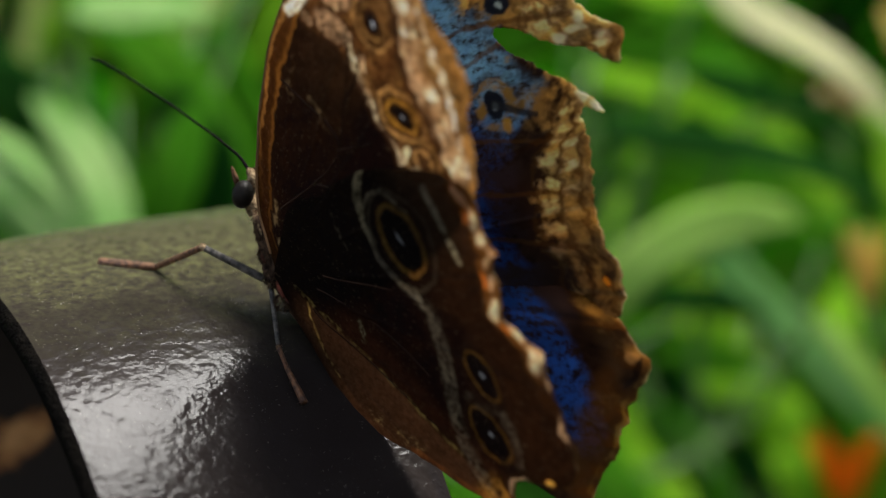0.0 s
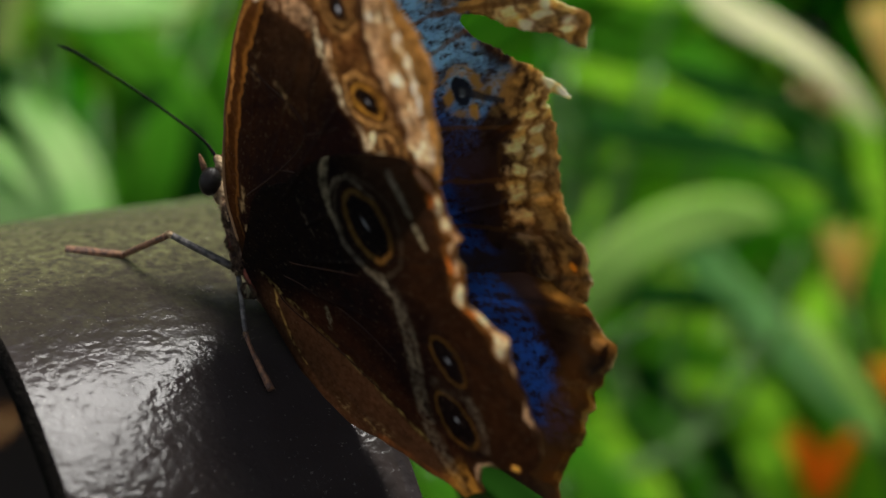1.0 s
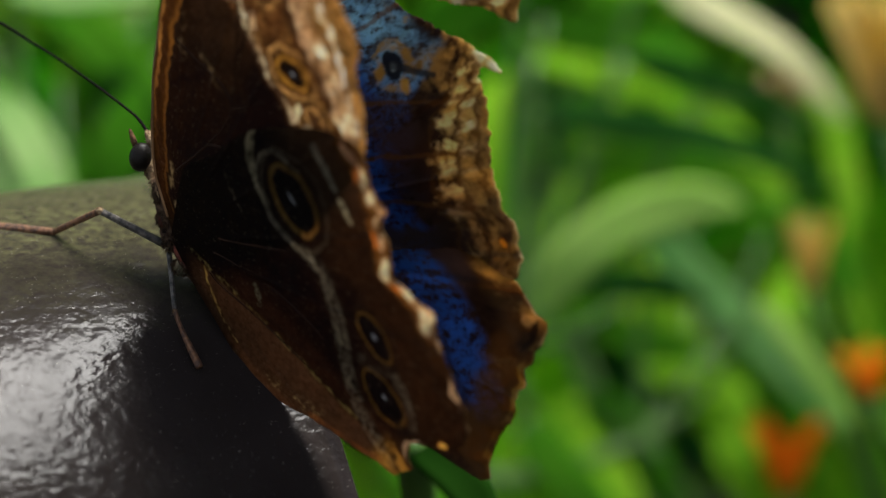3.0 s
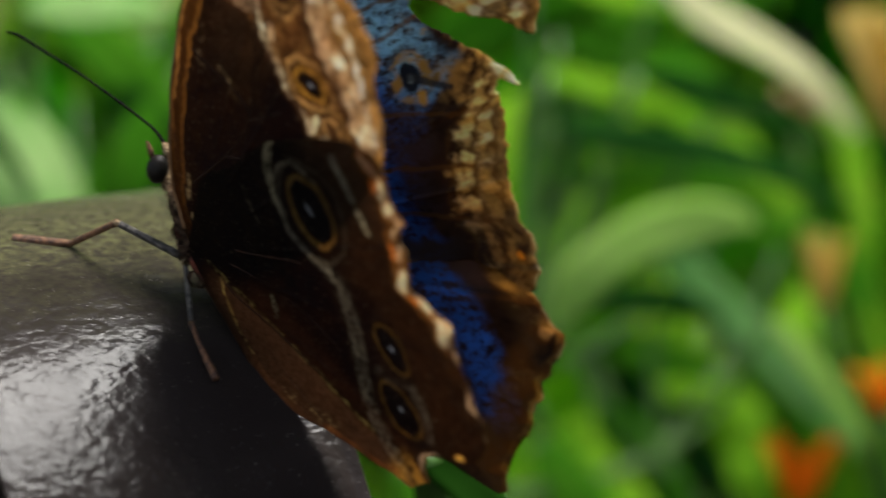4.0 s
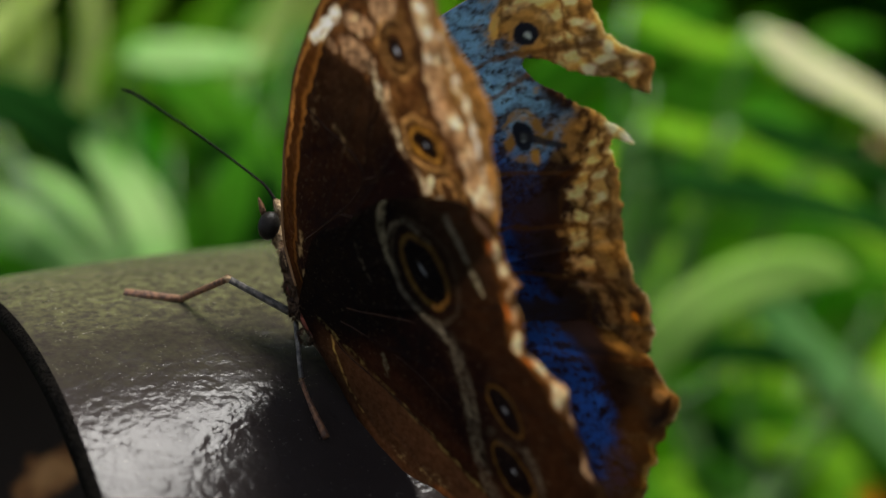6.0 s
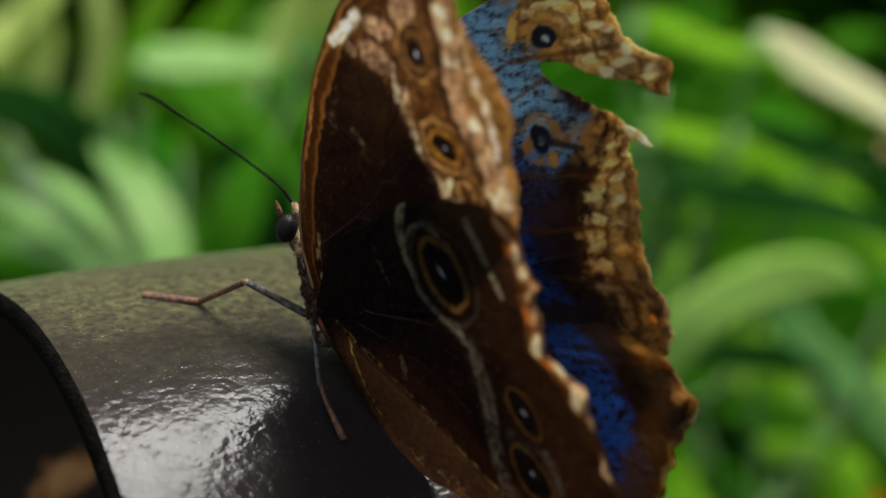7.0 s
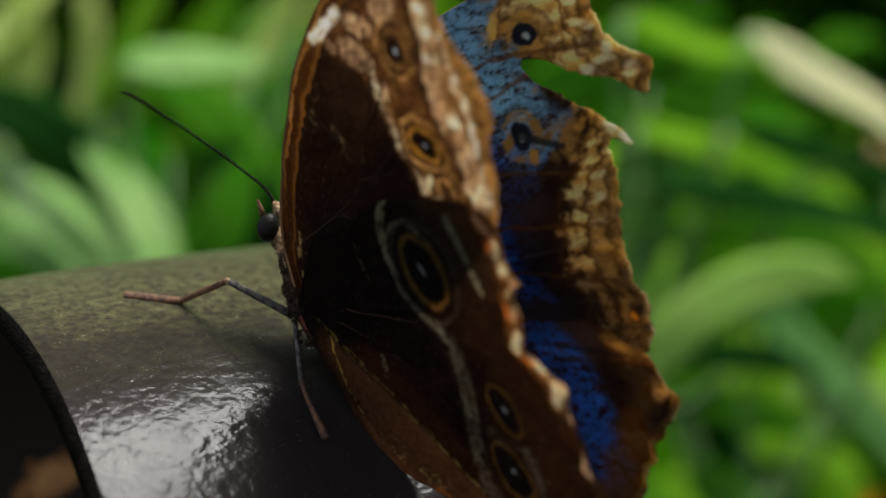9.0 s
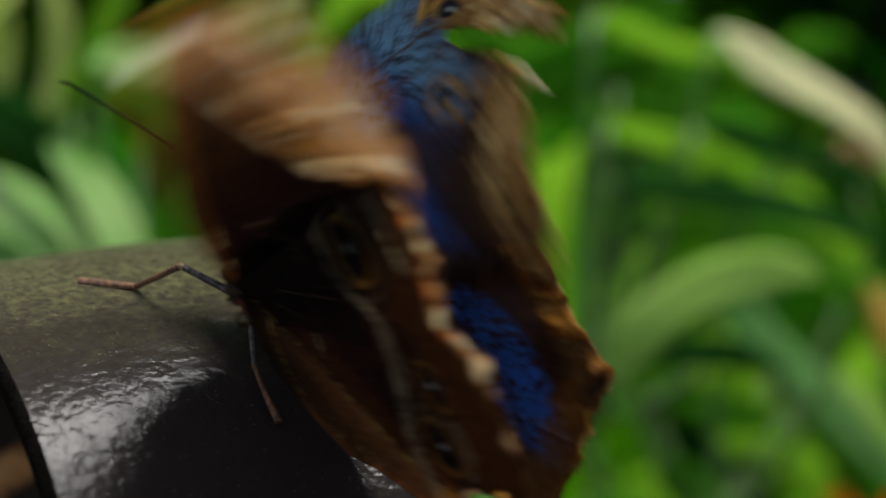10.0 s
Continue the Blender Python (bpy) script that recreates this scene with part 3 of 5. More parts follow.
        col = paint_eye(col, p, w, FORE_SPOTS[1], ((0.27, 0.32, dark, 0.9), (0.185, 0.25, tan, 0.95), (0.11, 0.17, dark, 0.95), (0.035, 0.095, (0.22, 0.125, 0.034), 0.95), (0.0, 0.03, dark, 0.9)), (0.0, -0.01, 0.045, 0.017, 0.55))
        g, d = spot_distance(p, w, FORE_SPOTS[2])
        for a, b, c, k in ((0.19, 0.24, ochre, 0.8), (0.12, 0.18, dark, 0.85), (0.04, 0.11, tan, 0.6), (-0.3, 0.03, (0.05, 0.026, 0.013), 0.9)):
            col = lay(col, band(g, (a + b) / 2, (b - a) / 2, 0.03) * k * pat, c)
        col = lay(col, dab(p, w, 1.02, 3.84, 0.10, 0.05, 30) * 0.8, pale)
        col = lay(col, dab(p, w, 0.76, 3.93, 0.05, 0.11, 10) * 0.7, pale)
        # margin, from within: brown line, broad pink band broken at the veins, ochre line, white dots, ochre rim
        out = smooth01((w - 3.9) / 0.3)
        d, s = line_distance(p, w, PINK_BAND)
        near = smooth01((p - np.interp(w, [4.2, 4.45, 4.86, 5.4, 6.0], [1.9, 1.45, 0.66, -0.05, -0.9])) / 0.10)
        col = lay(col, near * out * 0.9, ochre)
        col = lay(col, stroke(p, w, INNER_LINE, 0.055, 0.05) * 0.9 * out, dark)
        side = np.sign(p - np.interp(w, [4.45, 4.68, 4.86, 5.10, 5.40, 5.62, 5.81, 6.0], [1.6, 1.15, 0.74, 0.33, 0.01, -0.26, -0.51, -0.8])) * d
        run = fbm(s * 15, side * 10, 1.0, 97) + 0.5 * fbm(s * 34, side * 22, 1.0, 98)
        lob = np.cos((s * 7.2 + 0.10 + 0.16 * n1 + 0.25 * side) * 2 * math.pi)
        col = lay(col, (1 - smooth01((np.abs(side + 0.02) - 0.14 - 0.05 * run) / 0.07)) * np.clip(0.75 + 0.5 * run + 0.2 * lob, 0, 1) * out, (0.31, 0.21, 0.135))
        col = lay(col, (1 - smooth01((np.abs(side + 0.03) - 0.07) / 0.08)) * np.clip(-0.1 + 0.9 * run + 0.5 * lob, 0, 1) * out, (0.66, 0.50, 0.37))
        col = lay(col, band(side + 0.04 * run, 0.17, 0.02, 0.04) * np.clip(0.6 - 0.8 * run, 0, 1) * out, (0.055, 0.026, 0.011))
        col = lay(col, np.clip(-0.35 - 1.1 * run - 0.25 * lob, 0, 1) * (1 - smooth01((d - 0.25) / 0.2)) * out, (0.060, 0.028, 0.011))
        for p0, w0 in ((-0.09, 5.86), (0.15, 5.68), (0.40, 5.47), (0.64, 5.28), (0.88, 5.10), (1.10, 4.96), (1.36, 4.80), (1.62, 4.60)):
            col = lay(col, dab(p, w, p0 + 0.03 * n1, w0, 0.13, 0.045, -48, 1.2) * np.clip(0.7 + 0.9 * run, 0.1, 1), (0.80, 0.64, 0.50))
        rim = smooth01((0.16 - e) / 0.06) * out * smooth01((p + 0.9) / 0.3)
        col = lay(col, rim * 0.9, (0.175, 0.100, 0.042))
        col = lay(col, band(e, 0.19, 0.012, 0.03) * out * 0.7 * smooth01((p + 0.9) / 0.3), (0.07, 0.033, 0.012))
        col = col * (1 + pat * np.clip(0.40 * n3 + 0.30 * n4, -0.55, 0.6))[..., None]
        # leading edge: dark band between two lighter lines, white apex
        ld = lead(p, w) + 0.006 * n2
        up = smooth01((w - 0.6) / 2.4)
        col = lay(col, smooth01((0.36 - ld) / 0.05), np.array((0.060, 0.028, 0.0095)) * (0.35 + 0.65 * up)[..., None])
        col = lay(col, band(ld, 0.15, 0.06, 0.05) * (0.55 + 0.35 * n1), (0.026, 0.011, 0.005))
        col = lay(col, band(ld, 0.31, 0.018, 0.03) * (0.35 + 0.65 * up), (0.125, 0.062, 0.020))
        col = lay(col, band(ld, 0.05, 0.02, 0.03) * up * 0.8, (0.24, 0.13, 0.05))
        col = lay(col, band(ld, 0.38, 0.015, 0.03) * 0.6, (0.012, 0.007, 0.005))
        col = lay(col, stroke(p, w, [(-1.90, 3.92), (-1.81, 4.22), (-1.70, 4.58)], (0.06, 0.09, 0.05), 0.07) * np.clip(0.72 + 0.7 * n3 + 0.4 * n2, 0, 1), (0.78, 0.62, 0.47))
        # frosted marks in the cell
        for pts, k in (([(-1.47, 3.35), (-1.38, 2.95), (-1.20, 2.85)], 0.55), ([(-0.95, 3.15), (-0.66, 3.16), (-0.42, 2.98)], 0.4), ([(0.07, 1.99), (0.26, 1.89), (0.54, 1.85)], 0.45), ([(-0.6, 1.1), (-0.42, 0.82), (-0.15, 0.5)], 0.7)):
            col = lay(col, stroke(p, w, pts, (0.012, 0.03, 0.012), 0.05) * np.clip(0.2 + 1.2 * n3, 0, 1) * k, (0.19, 0.145, 0.085))
    col = col * (1 + np.clip(0.30 * n3 + 0.30 * n4, -0.5, 0.6))[..., None]
    # single pale scales
    col = lay(col, smooth01((fbm(p, w, 34.0, 55) - 0.60) / 0.2) * 0.35, (0.15, 0.11, 0.07))
    return rich(col)


BLUE_BAND = [(2.45, 2.50), (2.75, 2.63), (3.2, 2.66), (3.7, 2.62), (4.2, 2.50), (4.7, 2.36), (5.2, 2.2)]


def paint_upper(p, w, edge, hind):
    p, w = p + 0.03 * fbm(p, w, 3.5, 81) + 0.015 * fbm(p, w, 12, 82), w + 0.03 * fbm(p, w, 3.5, 83) + 0.015 * fbm(p, w, 12, 84)
    n1, n2 = fbm(p, w, 1.2, 15), fbm(p, w, 6.0, 18)
    n3, n4 = fbm(p, w, 15.0, 23), fbm(p, w, 32.0, 29)
    # flecks drawn out along the rows of scales
    flecks = fbm((0.62 * p + 0.78 * w) * 0.5, (0.62 * w - 0.78 * p) * 1.6, 9.0, 27)
    e = edge + 0.05 * n2 + 0.03 * n1
    r = np.hypot(p, w)
    a = np.arctan2(w, p)
    rays = fbm(a * 9, r * 0.5, 2.0, 93)
    col = np.array((0.024, 0.013, 0.0085)) * (1 + 0.35 * n2[..., None] + 0.3 * n3[..., None])
    ochre, brown, dark = (0.41, 0.265, 0.105), (0.085, 0.043, 0.015), (0.022, 0.012, 0.0075)
    speck = np.clip(0.68 + 0.8 * flecks + 0.7 * n3 + 0.6 * n4, 0.03, 1)
    if hind:
        col = lay(col, dab(p, w, 3.0, 3.0, 0.55, 0.35, 20, 1.0) * 0.7, (0.045, 0.032, 0.036))
        blue = stroke(p, w, BLUE_BAND, (0.13, 0.16, 0.18, 0.19, 0.19, 0.17, 0.10), 0.22) * smooth01((r - 1.2) / 0.8)
        blue = np.maximum(blue, smooth01((np.interp(p, [1.0, 2.5, 3.5, 5.2], [2.2, 2.5, 2.5, 2.1]) - w) / 0.3) * smooth01((w - 0.8) / 0.5) * 0.9)
        blue = blue * smooth01((5.25 - p) / 0.3) * smooth01((w - 1.95) / 0.15)
        col = lay(col, blue * speck, np.array((0.022, 0.070, 0.29)) * (1 + 0.25 * n1)[..., None])
        col = lay(col, smooth01((p - 4.6) / 0.5) * np.clip(-0.1 + 1.4 * rays + 0.5 * n3, 0, 1) * 0.7, (0.075, 0.036, 0.018))
        # brown margin with ochre streaks running out to the teeth
        col = lay(col, smooth01((0.75 - e + 0.15 * n1) / 0.3) * 0.85, (0.078, 0.039, 0.016))
        st = np.clip(0.1 + 1.3 * rays + 0.5 * n3, 0, 1)
        col = lay(col, smooth01((0.60 - e + 0.12 * n2) / 0.2) * st * smooth01((4.95 - p) / 0.5) * 0.9, (0.25, 0.155, 0.062))
        col = lay(col, smooth01((0.45 - e) / 0.2) * np.clip(-0.15 - 1.6 * rays, 0, 1) * 0.9, dark)
        col = lay(col, dab(p, e, 4.62, 0.16, 0.12, 0.06, 0, 0.6), (0.020, 0.012, 0.008))
        col = lay(col, dab(p, e, 4.45, 0.22, 0.07, 0.14, 20, 0.6) * 0.8, (0.34, 0.21, 0.10))
        col = lay(col, smooth01((0.13 - e) / 0.06) * np.clip(0.5 + 0.9 * n2 + 0.4 * rays, 0, 1) * smooth01((p - 4.6) / 0.2), (0.26, 0.17, 0.05))
        col = lay(col, smooth01((0.05 - e) / 0.03) * np.clip(0.2 + 1.2 * n2, 0, 1) * 0.8, (0.50, 0.40, 0.26))
    else:
        # blue: steel grey-blue near the apex, deep blue below, broken by dark flecks
        high = smooth01((w - 3.55 - 0.10 * p) / 0.8) * smooth01((1.3 - p) / 0.7)
        blue = smooth01((e - np.interp(p, [-1.0, 0.2, 0.9, 1.6, 2.4, 3.0], [0.92, 1.10, 1.42, 1.36, 1.15, 1.0]) + 0.15 * n1) / 0.3) * smooth01((r - 1.2) / 0.8)
        tone = np.array((0.020, 0.066, 0.27)) + (np.array((0.13, 0.26, 0.45)) - np.array((0.020, 0.066, 0.27))) * high[..., None]
        col = col + (tone - col) * (blue * (speck * (1 - high) + high * np.clip(0.80 + 0.9 * flecks + 0.6 * n3 + 0.5 * n4, 0.05, 1)))[..., None]
        worn = np.maximum(smooth01((w - 4.55 - 0.2 * n1) / 0.35) * 0.9, smooth01((1.6 - e) / 0.3) * 0.7)
        col = lay(col, high * worn * np.clip(0.15 + 0.45 * smooth01((w - 4.75) / 0.4) + 1.1 * n2 + 0.9 * n3, 0, 1), (0.15, 0.096, 0.040))
        col = lay(col, high * worn * np.clip(-0.25 - 1.2 * n2 + 0.8 * n4, 0, 1), (0.020, 0.013, 0.011))
        # bare dark hem along the trailing edge
        hem = line_distance(p, w, [(0.9, 0.95), (1.6, 1.65), (2.48, 2.62), (3.05, 3.3), (3.3, 3.45)])[0]
        col = lay(col, (1 - smooth01((hem - 0.26 - 0.05 * n2) / 0.14)) * 0.95, np.array((0.030, 0.021, 0.020)))
        # dusky purple field below the eyespot, worn brown patch beside it
        col = lay(col, stroke(p, w, [(0.1, 3.25), (0.6, 3.42), (1.0, 3.68), (1.5, 3.6), (1.9, 3.4)], (0.16, 0.20, 0.24, 0.24, 0.20), 0.22) * np.clip(0.75 + 0.7 * flecks + 0.5 * n3, 0, 1), (0.034, 0.022, 0.026))
        col = lay(col, dab(p, w, 0.92, 4.70, 0.42, 0.30, 40, 0.5) * np.clip(0.70 + 0.8 * n2 + 0.5 * n3, 0, 1), (0.20, 0.125, 0.050))
        # dark field inside the margin
        col = lay(col, smooth01((1.30 - e + 0.15 * n1) / 0.3) * smooth01((p - 1.2) / 0.45) * np.clip(0.9 + 0.5 * n2, 0, 1), (0.026, 0.0135, 0.0085))
        # margin: ochre ground, cream dabs between brown lines that follow the edge
        low = smooth01((3.3 - p) / 1.6)
        col = lay(col, smooth01((0.86 + 0.42 * smooth01((1.45 - p) / 0.6) - e + 0.24 * n2 + 0.12 * n3) / 0.30) * np.clip(0.75 + 0.6 * n2 + 0.3 * n3, 0, 1) * (0.45 + 0.55 * low)[...], ochre)
        d, s = e, (1.9 * p - w) * 0.62
        lob = np.cos(s * 2 * math.pi / 0.42 + 0.8 * n1)
        col = lay(col, band(d + 0.06 * n2, 0.62, 0.10, 0.16) * smooth01((lob + 0.75 + 0.6 * n2) / 1.2) * np.clip(0.65 + 0.6 * n3 + 0.6 * n2, 0, 1) * low, (0.62, 0.46, 0.26))
        col = lay(col, band(d + 0.05 * n2, 0.30, 0.06, 0.11) * smooth01((-lob + 0.15 + 0.7 * n2) / 1.0) * np.clip(0.65 + 0.6 * n3 + 0.3 * n2, 0, 1) * smooth01((2.6 - p) / 1.0), (0.78, 0.61, 0.40))
        for c, k in ((0.46, 0.75), (0.15, 0.65), (0.86, 0.6)):
            col = lay(col, band(d + 0.03 * n2, c, 0.022, 0.035) * k, (0.055, 0.027, 0.010))
        col = lay(col, band(np.abs(lob), 0.0, 0.12, 0.15) * band(d, 0.35, 0.3, 0.1) * 0.4, brown)
        col = lay(col, smooth01((p - 2.5) / 0.5) * band(d, 0.35, 0.35, 0.15) * np.clip(0.2 - 1.4 * fbm(s, d * 2.5, 6, 96), 0, 1) * 0.85, dark)
        col = lay(col, dab(p, w, 3.42, 3.92, 0.055, 0.045), (0.55, 0.18, 0.04))
        col = lay(col, smooth01((0.045 - e) / 0.03) * np.clip(0.3 + 1.2 * n2, 0, 1) * 0.9, (0.62, 0.50, 0.34))
        for p0, w0, k in ((1.20, 5.30, 1.0), (1.46, 5.38, 1.0), (0.36, 5.58, 0.9), (0.80, 6.08, 1.0), (0.30, 5.95, 0.8), (-0.15, 5.95, 0.9)):
            col = lay(col, dab(p, w, p0, w0, 0.11, 0.08, 20, 0.9) * k * np.clip(0.7 + 0.7 * n2, 0, 1), (0.74, 0.60, 0.46))
        # eyespots
        for s0, (ra, rb, turn), k in (((-0.68, 5.20), (0.20, 0.17, 13), 0.6), ((0.40, 4.24), (0.215, 0.15, -8), 1.0)):
            g = spot_distance(p, w, (*s0, ra, rb, turn))[0]
            g = g + 0.015 * n2
            core, g = g, g + 0.035 * n2 + 0.02 * n3
            col = lay(col, band(g, 0.24, 0.03, 0.05) * np.clip(0.45 + 0.9 * n2, 0, 1) * 0.8, (0.030, 0.019, 0.016))
            col = lay(col, band(g, 0.11, 0.06, 0.05) * np.clip(0.65 + 0.9 * n2 + 0.4 * n3, 0, 1) * k, (0.24, 0.145, 0.050))
            col = lay(col, (1 - smooth01((core + 0.01) / 0.04)), (0.010, 0.012, 0.020))
            col = lay(col, dab(p, w, s0[0] + 0.04, s0[1], 0.065, 0.045, 0, 0.9) * 0.8, (0.40, 0.47, 0.50))
        col = lay(col, stroke(p, w, [(0.40, 4.24), (0.72, 4.45), (0.95, 4.62)], (0.05, 0.03, 0.02), 0.03) * 0.85, (0.018, 0.018, 0.022))
        col = lay(col, dab(p, w, 0.78, 4.22, 0.12, 0.07, -20, 0.8) * 0.85, (0.36, 0.20, 0.035))
        # veins
        for pts in ([(-1.1, 3.6), (-0.75, 4.6), (-0.2, 5.4), (0.2, 5.9)], [(-0.6, 3.4), (-0.30, 4.45), (-0.2, 4.9)], [(0.2, 3.2), (0.80, 3.90), (1.25, 4.35), (1.5, 4.9)], [(0.8, 2.7), (1.5, 3.5), (2.2, 4.4)], [(1.2, 2.2), (2.0, 3.1), (2.9, 4.0)]):
            col = lay(col, stroke(p, w, pts, 0.018, 0.03) * 0.7, (0.075, 0.036, 0.013))
    return rich(col)


def wing_outline(points, ragged, seed, n, limits):
    """Radius from the base at n even angles, through the given corner points."""
    ang = np.array([math.atan2(w, p) for p, w in points])
    rad = np.array([math.hypot(p, w) for p, w in points])
    order = np.argsort(ang)
    ang, rad = ang[order], rad[order]
    a = np.linspace(ang[0], ang[-1], n)
    r = np.interp(a, ang, rad)
    k = np.hanning(5)
    r2 = np.convolve(np.pad(r, 2, mode="edge"), k / k.sum(), mode="valid")
    z = np.zeros(n)
    outer = smooth01((a - limits[0]) / 0.12) * smooth01((limits[1] - a) / 0.12)
    arc = np.cumsum(np.concatenate([[0], np.hypot(np.diff(np.cos(a) * r2), np.diff(np.sin(a) * r2))]))
    teeth = 0.8 * fbm(arc, z, 6.0, seed + 1) + 0.5 * fbm(arc, z, 16.0, seed + 2)
    return a, r2 + ragged * teeth * outer


def inside(p, w, poly):
    """Which points lie inside a polygon."""
    hit = np.zeros(p.shape, dtype=bool)
    for (x0, y0), (x1, y1) in zip(poly, poly[1:] + poly[:1]):
        if y0 != y1:
            hit ^= ((y0 > w) != (y1 > w)) & (p < (x1 - x0) * (w - y0) / (y1 - y0) + x0)
    return hit


def wing(name, points, hind, side, ragged, camber, seed, label, tears=(), rows=480, cols=250):
    """side 1: its underside is turned to +z; -1: its upper side."""
    limits = (0.30, 1.20) if hind else ((1.12, 1.78) if side > 0 else (0.78, 1.78))           # angles between which the outer margin lies
    a, r = wing_outline(points, ragged, seed, rows, limits)
    t = np.linspace(0.02, 1, cols)
    A, T = np.meshgrid(a, t, indexing="ij")
    Rr = r[:, None] * T
    p, w = np.cos(A) * Rr, np.sin(A) * Rr
    edge = (r[:, None] - Rr) + 3 * smooth01((A - limits[1]) / 0.14) + 3 * smooth01((limits[0] - A) / 0.14)
    fold = np.zeros_like(p)
    for va in np.linspace(a[0] + 0.06, a[-1] - 0.06, 8):      # ribs along the veins
        fold += 0.022 * np.exp(-((A - va) * Rr / 0.035) ** 2) * smooth01((Rr - 1.2) / 1.2)
    z = camber * np.sin(np.clip(w / 5.5, -0.2, 1.2) * math.pi) + 0.06 * fbm(p, w, 0.8, 36 + side) * smooth01(Rr / 3) + fold * 0.7
    z = z + (0.10 if hind else 0.06) * fbm(p, w, 2.0, seed + 9) * smooth01((0.9 - edge) / 0.9)
    if hind:
        z = z + 0.055 * side                                   # hindwing lies outside the forewing
    else:
        z = z - 0.07 * side * smooth01((p - 0.1) / 0.7)
    thick = 0.018
    top = np.stack([p, w, z + thick], -1).reshape(-1, 3)
    low = np.stack([p, w, z - thick], -1).reshape(-1, 3)
    verts = np.concatenate([top, low]) * U
    n = rows * cols
    idx = np.arange(n).reshape(rows, cols)
    q = np.stack([idx[:-1, :-1], idx[:-1, 1:], idx[1:, 1:], idx[1:, :-1]], -1).reshape(-1, 4)
    jag = 0.022
    for tear in tears:
        gone = inside(p + jag * fbm(p, w, 7, seed), w + jag * fbm(p, w, 7, seed + 2), tear).reshape(-1)
        q = q[~gone[q].any(1)]
    faces = np.concatenate([q[:, ::-1], q + n])
    # rim faces along every open edge
    ed = np.concatenate([q[:, [0, 1]], q[:, [1, 2]], q[:, [2, 3]], q[:, [3, 0]]])
    key = np.sort(ed, 1)
    code = key[:, 0].astype(np.int64) * n + key[:, 1]
    u_, first_, count_ = np.unique(code, return_index=True, return_counts=True)
    rim = ed[first_[count_ == 1]]
    faces = np.concatenate([faces, np.stack([rim[:, 0], rim[:, 1], rim[:, 1] + n, rim[:, 0] + n], -1)])
    me = bpy.data.meshes.new(name)
    me.vertices.add(len(verts))
    me.vertices.foreach_set("co", verts.ravel())
    me.loops.add(faces.size)
    me.loops.foreach_set("vertex_index", faces.ravel().astype(np.int32))
    me.polygons.add(len(faces))
    me.polygons.foreach_set("loop_start", np.arange(0, faces.size, 4, dtype=np.int32))
    me.polygons.foreach_set("use_smooth", np.ones(len(faces), dtype=bool))
    me.update(calc_edges=True)
    me.validate()
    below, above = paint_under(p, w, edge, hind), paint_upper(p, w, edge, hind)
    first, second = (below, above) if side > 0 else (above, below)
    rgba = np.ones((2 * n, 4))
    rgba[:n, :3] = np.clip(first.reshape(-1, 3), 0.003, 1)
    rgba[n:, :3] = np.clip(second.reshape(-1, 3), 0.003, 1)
    me.attributes.new("scales", 'FLOAT_COLOR', 'POINT').data.foreach_set("color", rgba.ravel())
    brown = np.clip(below if side > 0 else above * np.array((0.95, 0.82, 0.62)), 0.003, 1).reshape(-1, 3)     # the seen side's scales tint the light that comes through
    rgba[:n, :3], rgba[n:, :3] = brown, brown
    me.attributes.new("membrane", 'FLOAT_COLOR', 'POINT').data.foreach_set("color", rgba.ravel())
    me.materials.append(WING)
    ob = under(new(name, me), butterfly, label)
    if not hind:
        pts = []
        for i in np.linspace(rows - 1, rows * 0.60, 26).astype(int):
            pts.append(Vector((p[i, -1], w[i, -1], z[i, -1])) * U)
        pts = [Vector((p[-1, c], w[-1, c], z[-1, c])) * U for c in (cols // 3, cols * 2 // 3)] + pts
        v, f = tube_data(pts, [0.036 * U] * 10 + [0.036 * U * (1 - 0.045 * k) for k in range(len(pts) - 10)], 10, 4)
        under(mesh_object("costa", v, f, COSTA), ob, "orange brown leading edge")
    # veins as thin raised tubes on the outward side
    for line in HIND_VEINS if hind else FORE_VEINS:
        pts = []
        for pp, ww in line:
            i = min(int(np.searchsorted(a, math.atan2(ww, pp))), rows - 1)
            j = min(int((math.hypot(pp, ww) / r[i] - 0.02) / 0.98 * (cols - 1)), cols - 3)
            pts.append(Vector((p[i, j], w[i, j], z[i, j] + side * (thick - 0.004))) * U)
        v, f = tube_data(pts, [((0.015 if hind else 0.021) - 0.0015 * c) * U for c in range(len(pts))], 6, 6)
        under(mesh_object("vein", v, f, VEIN), ob)
    return ob


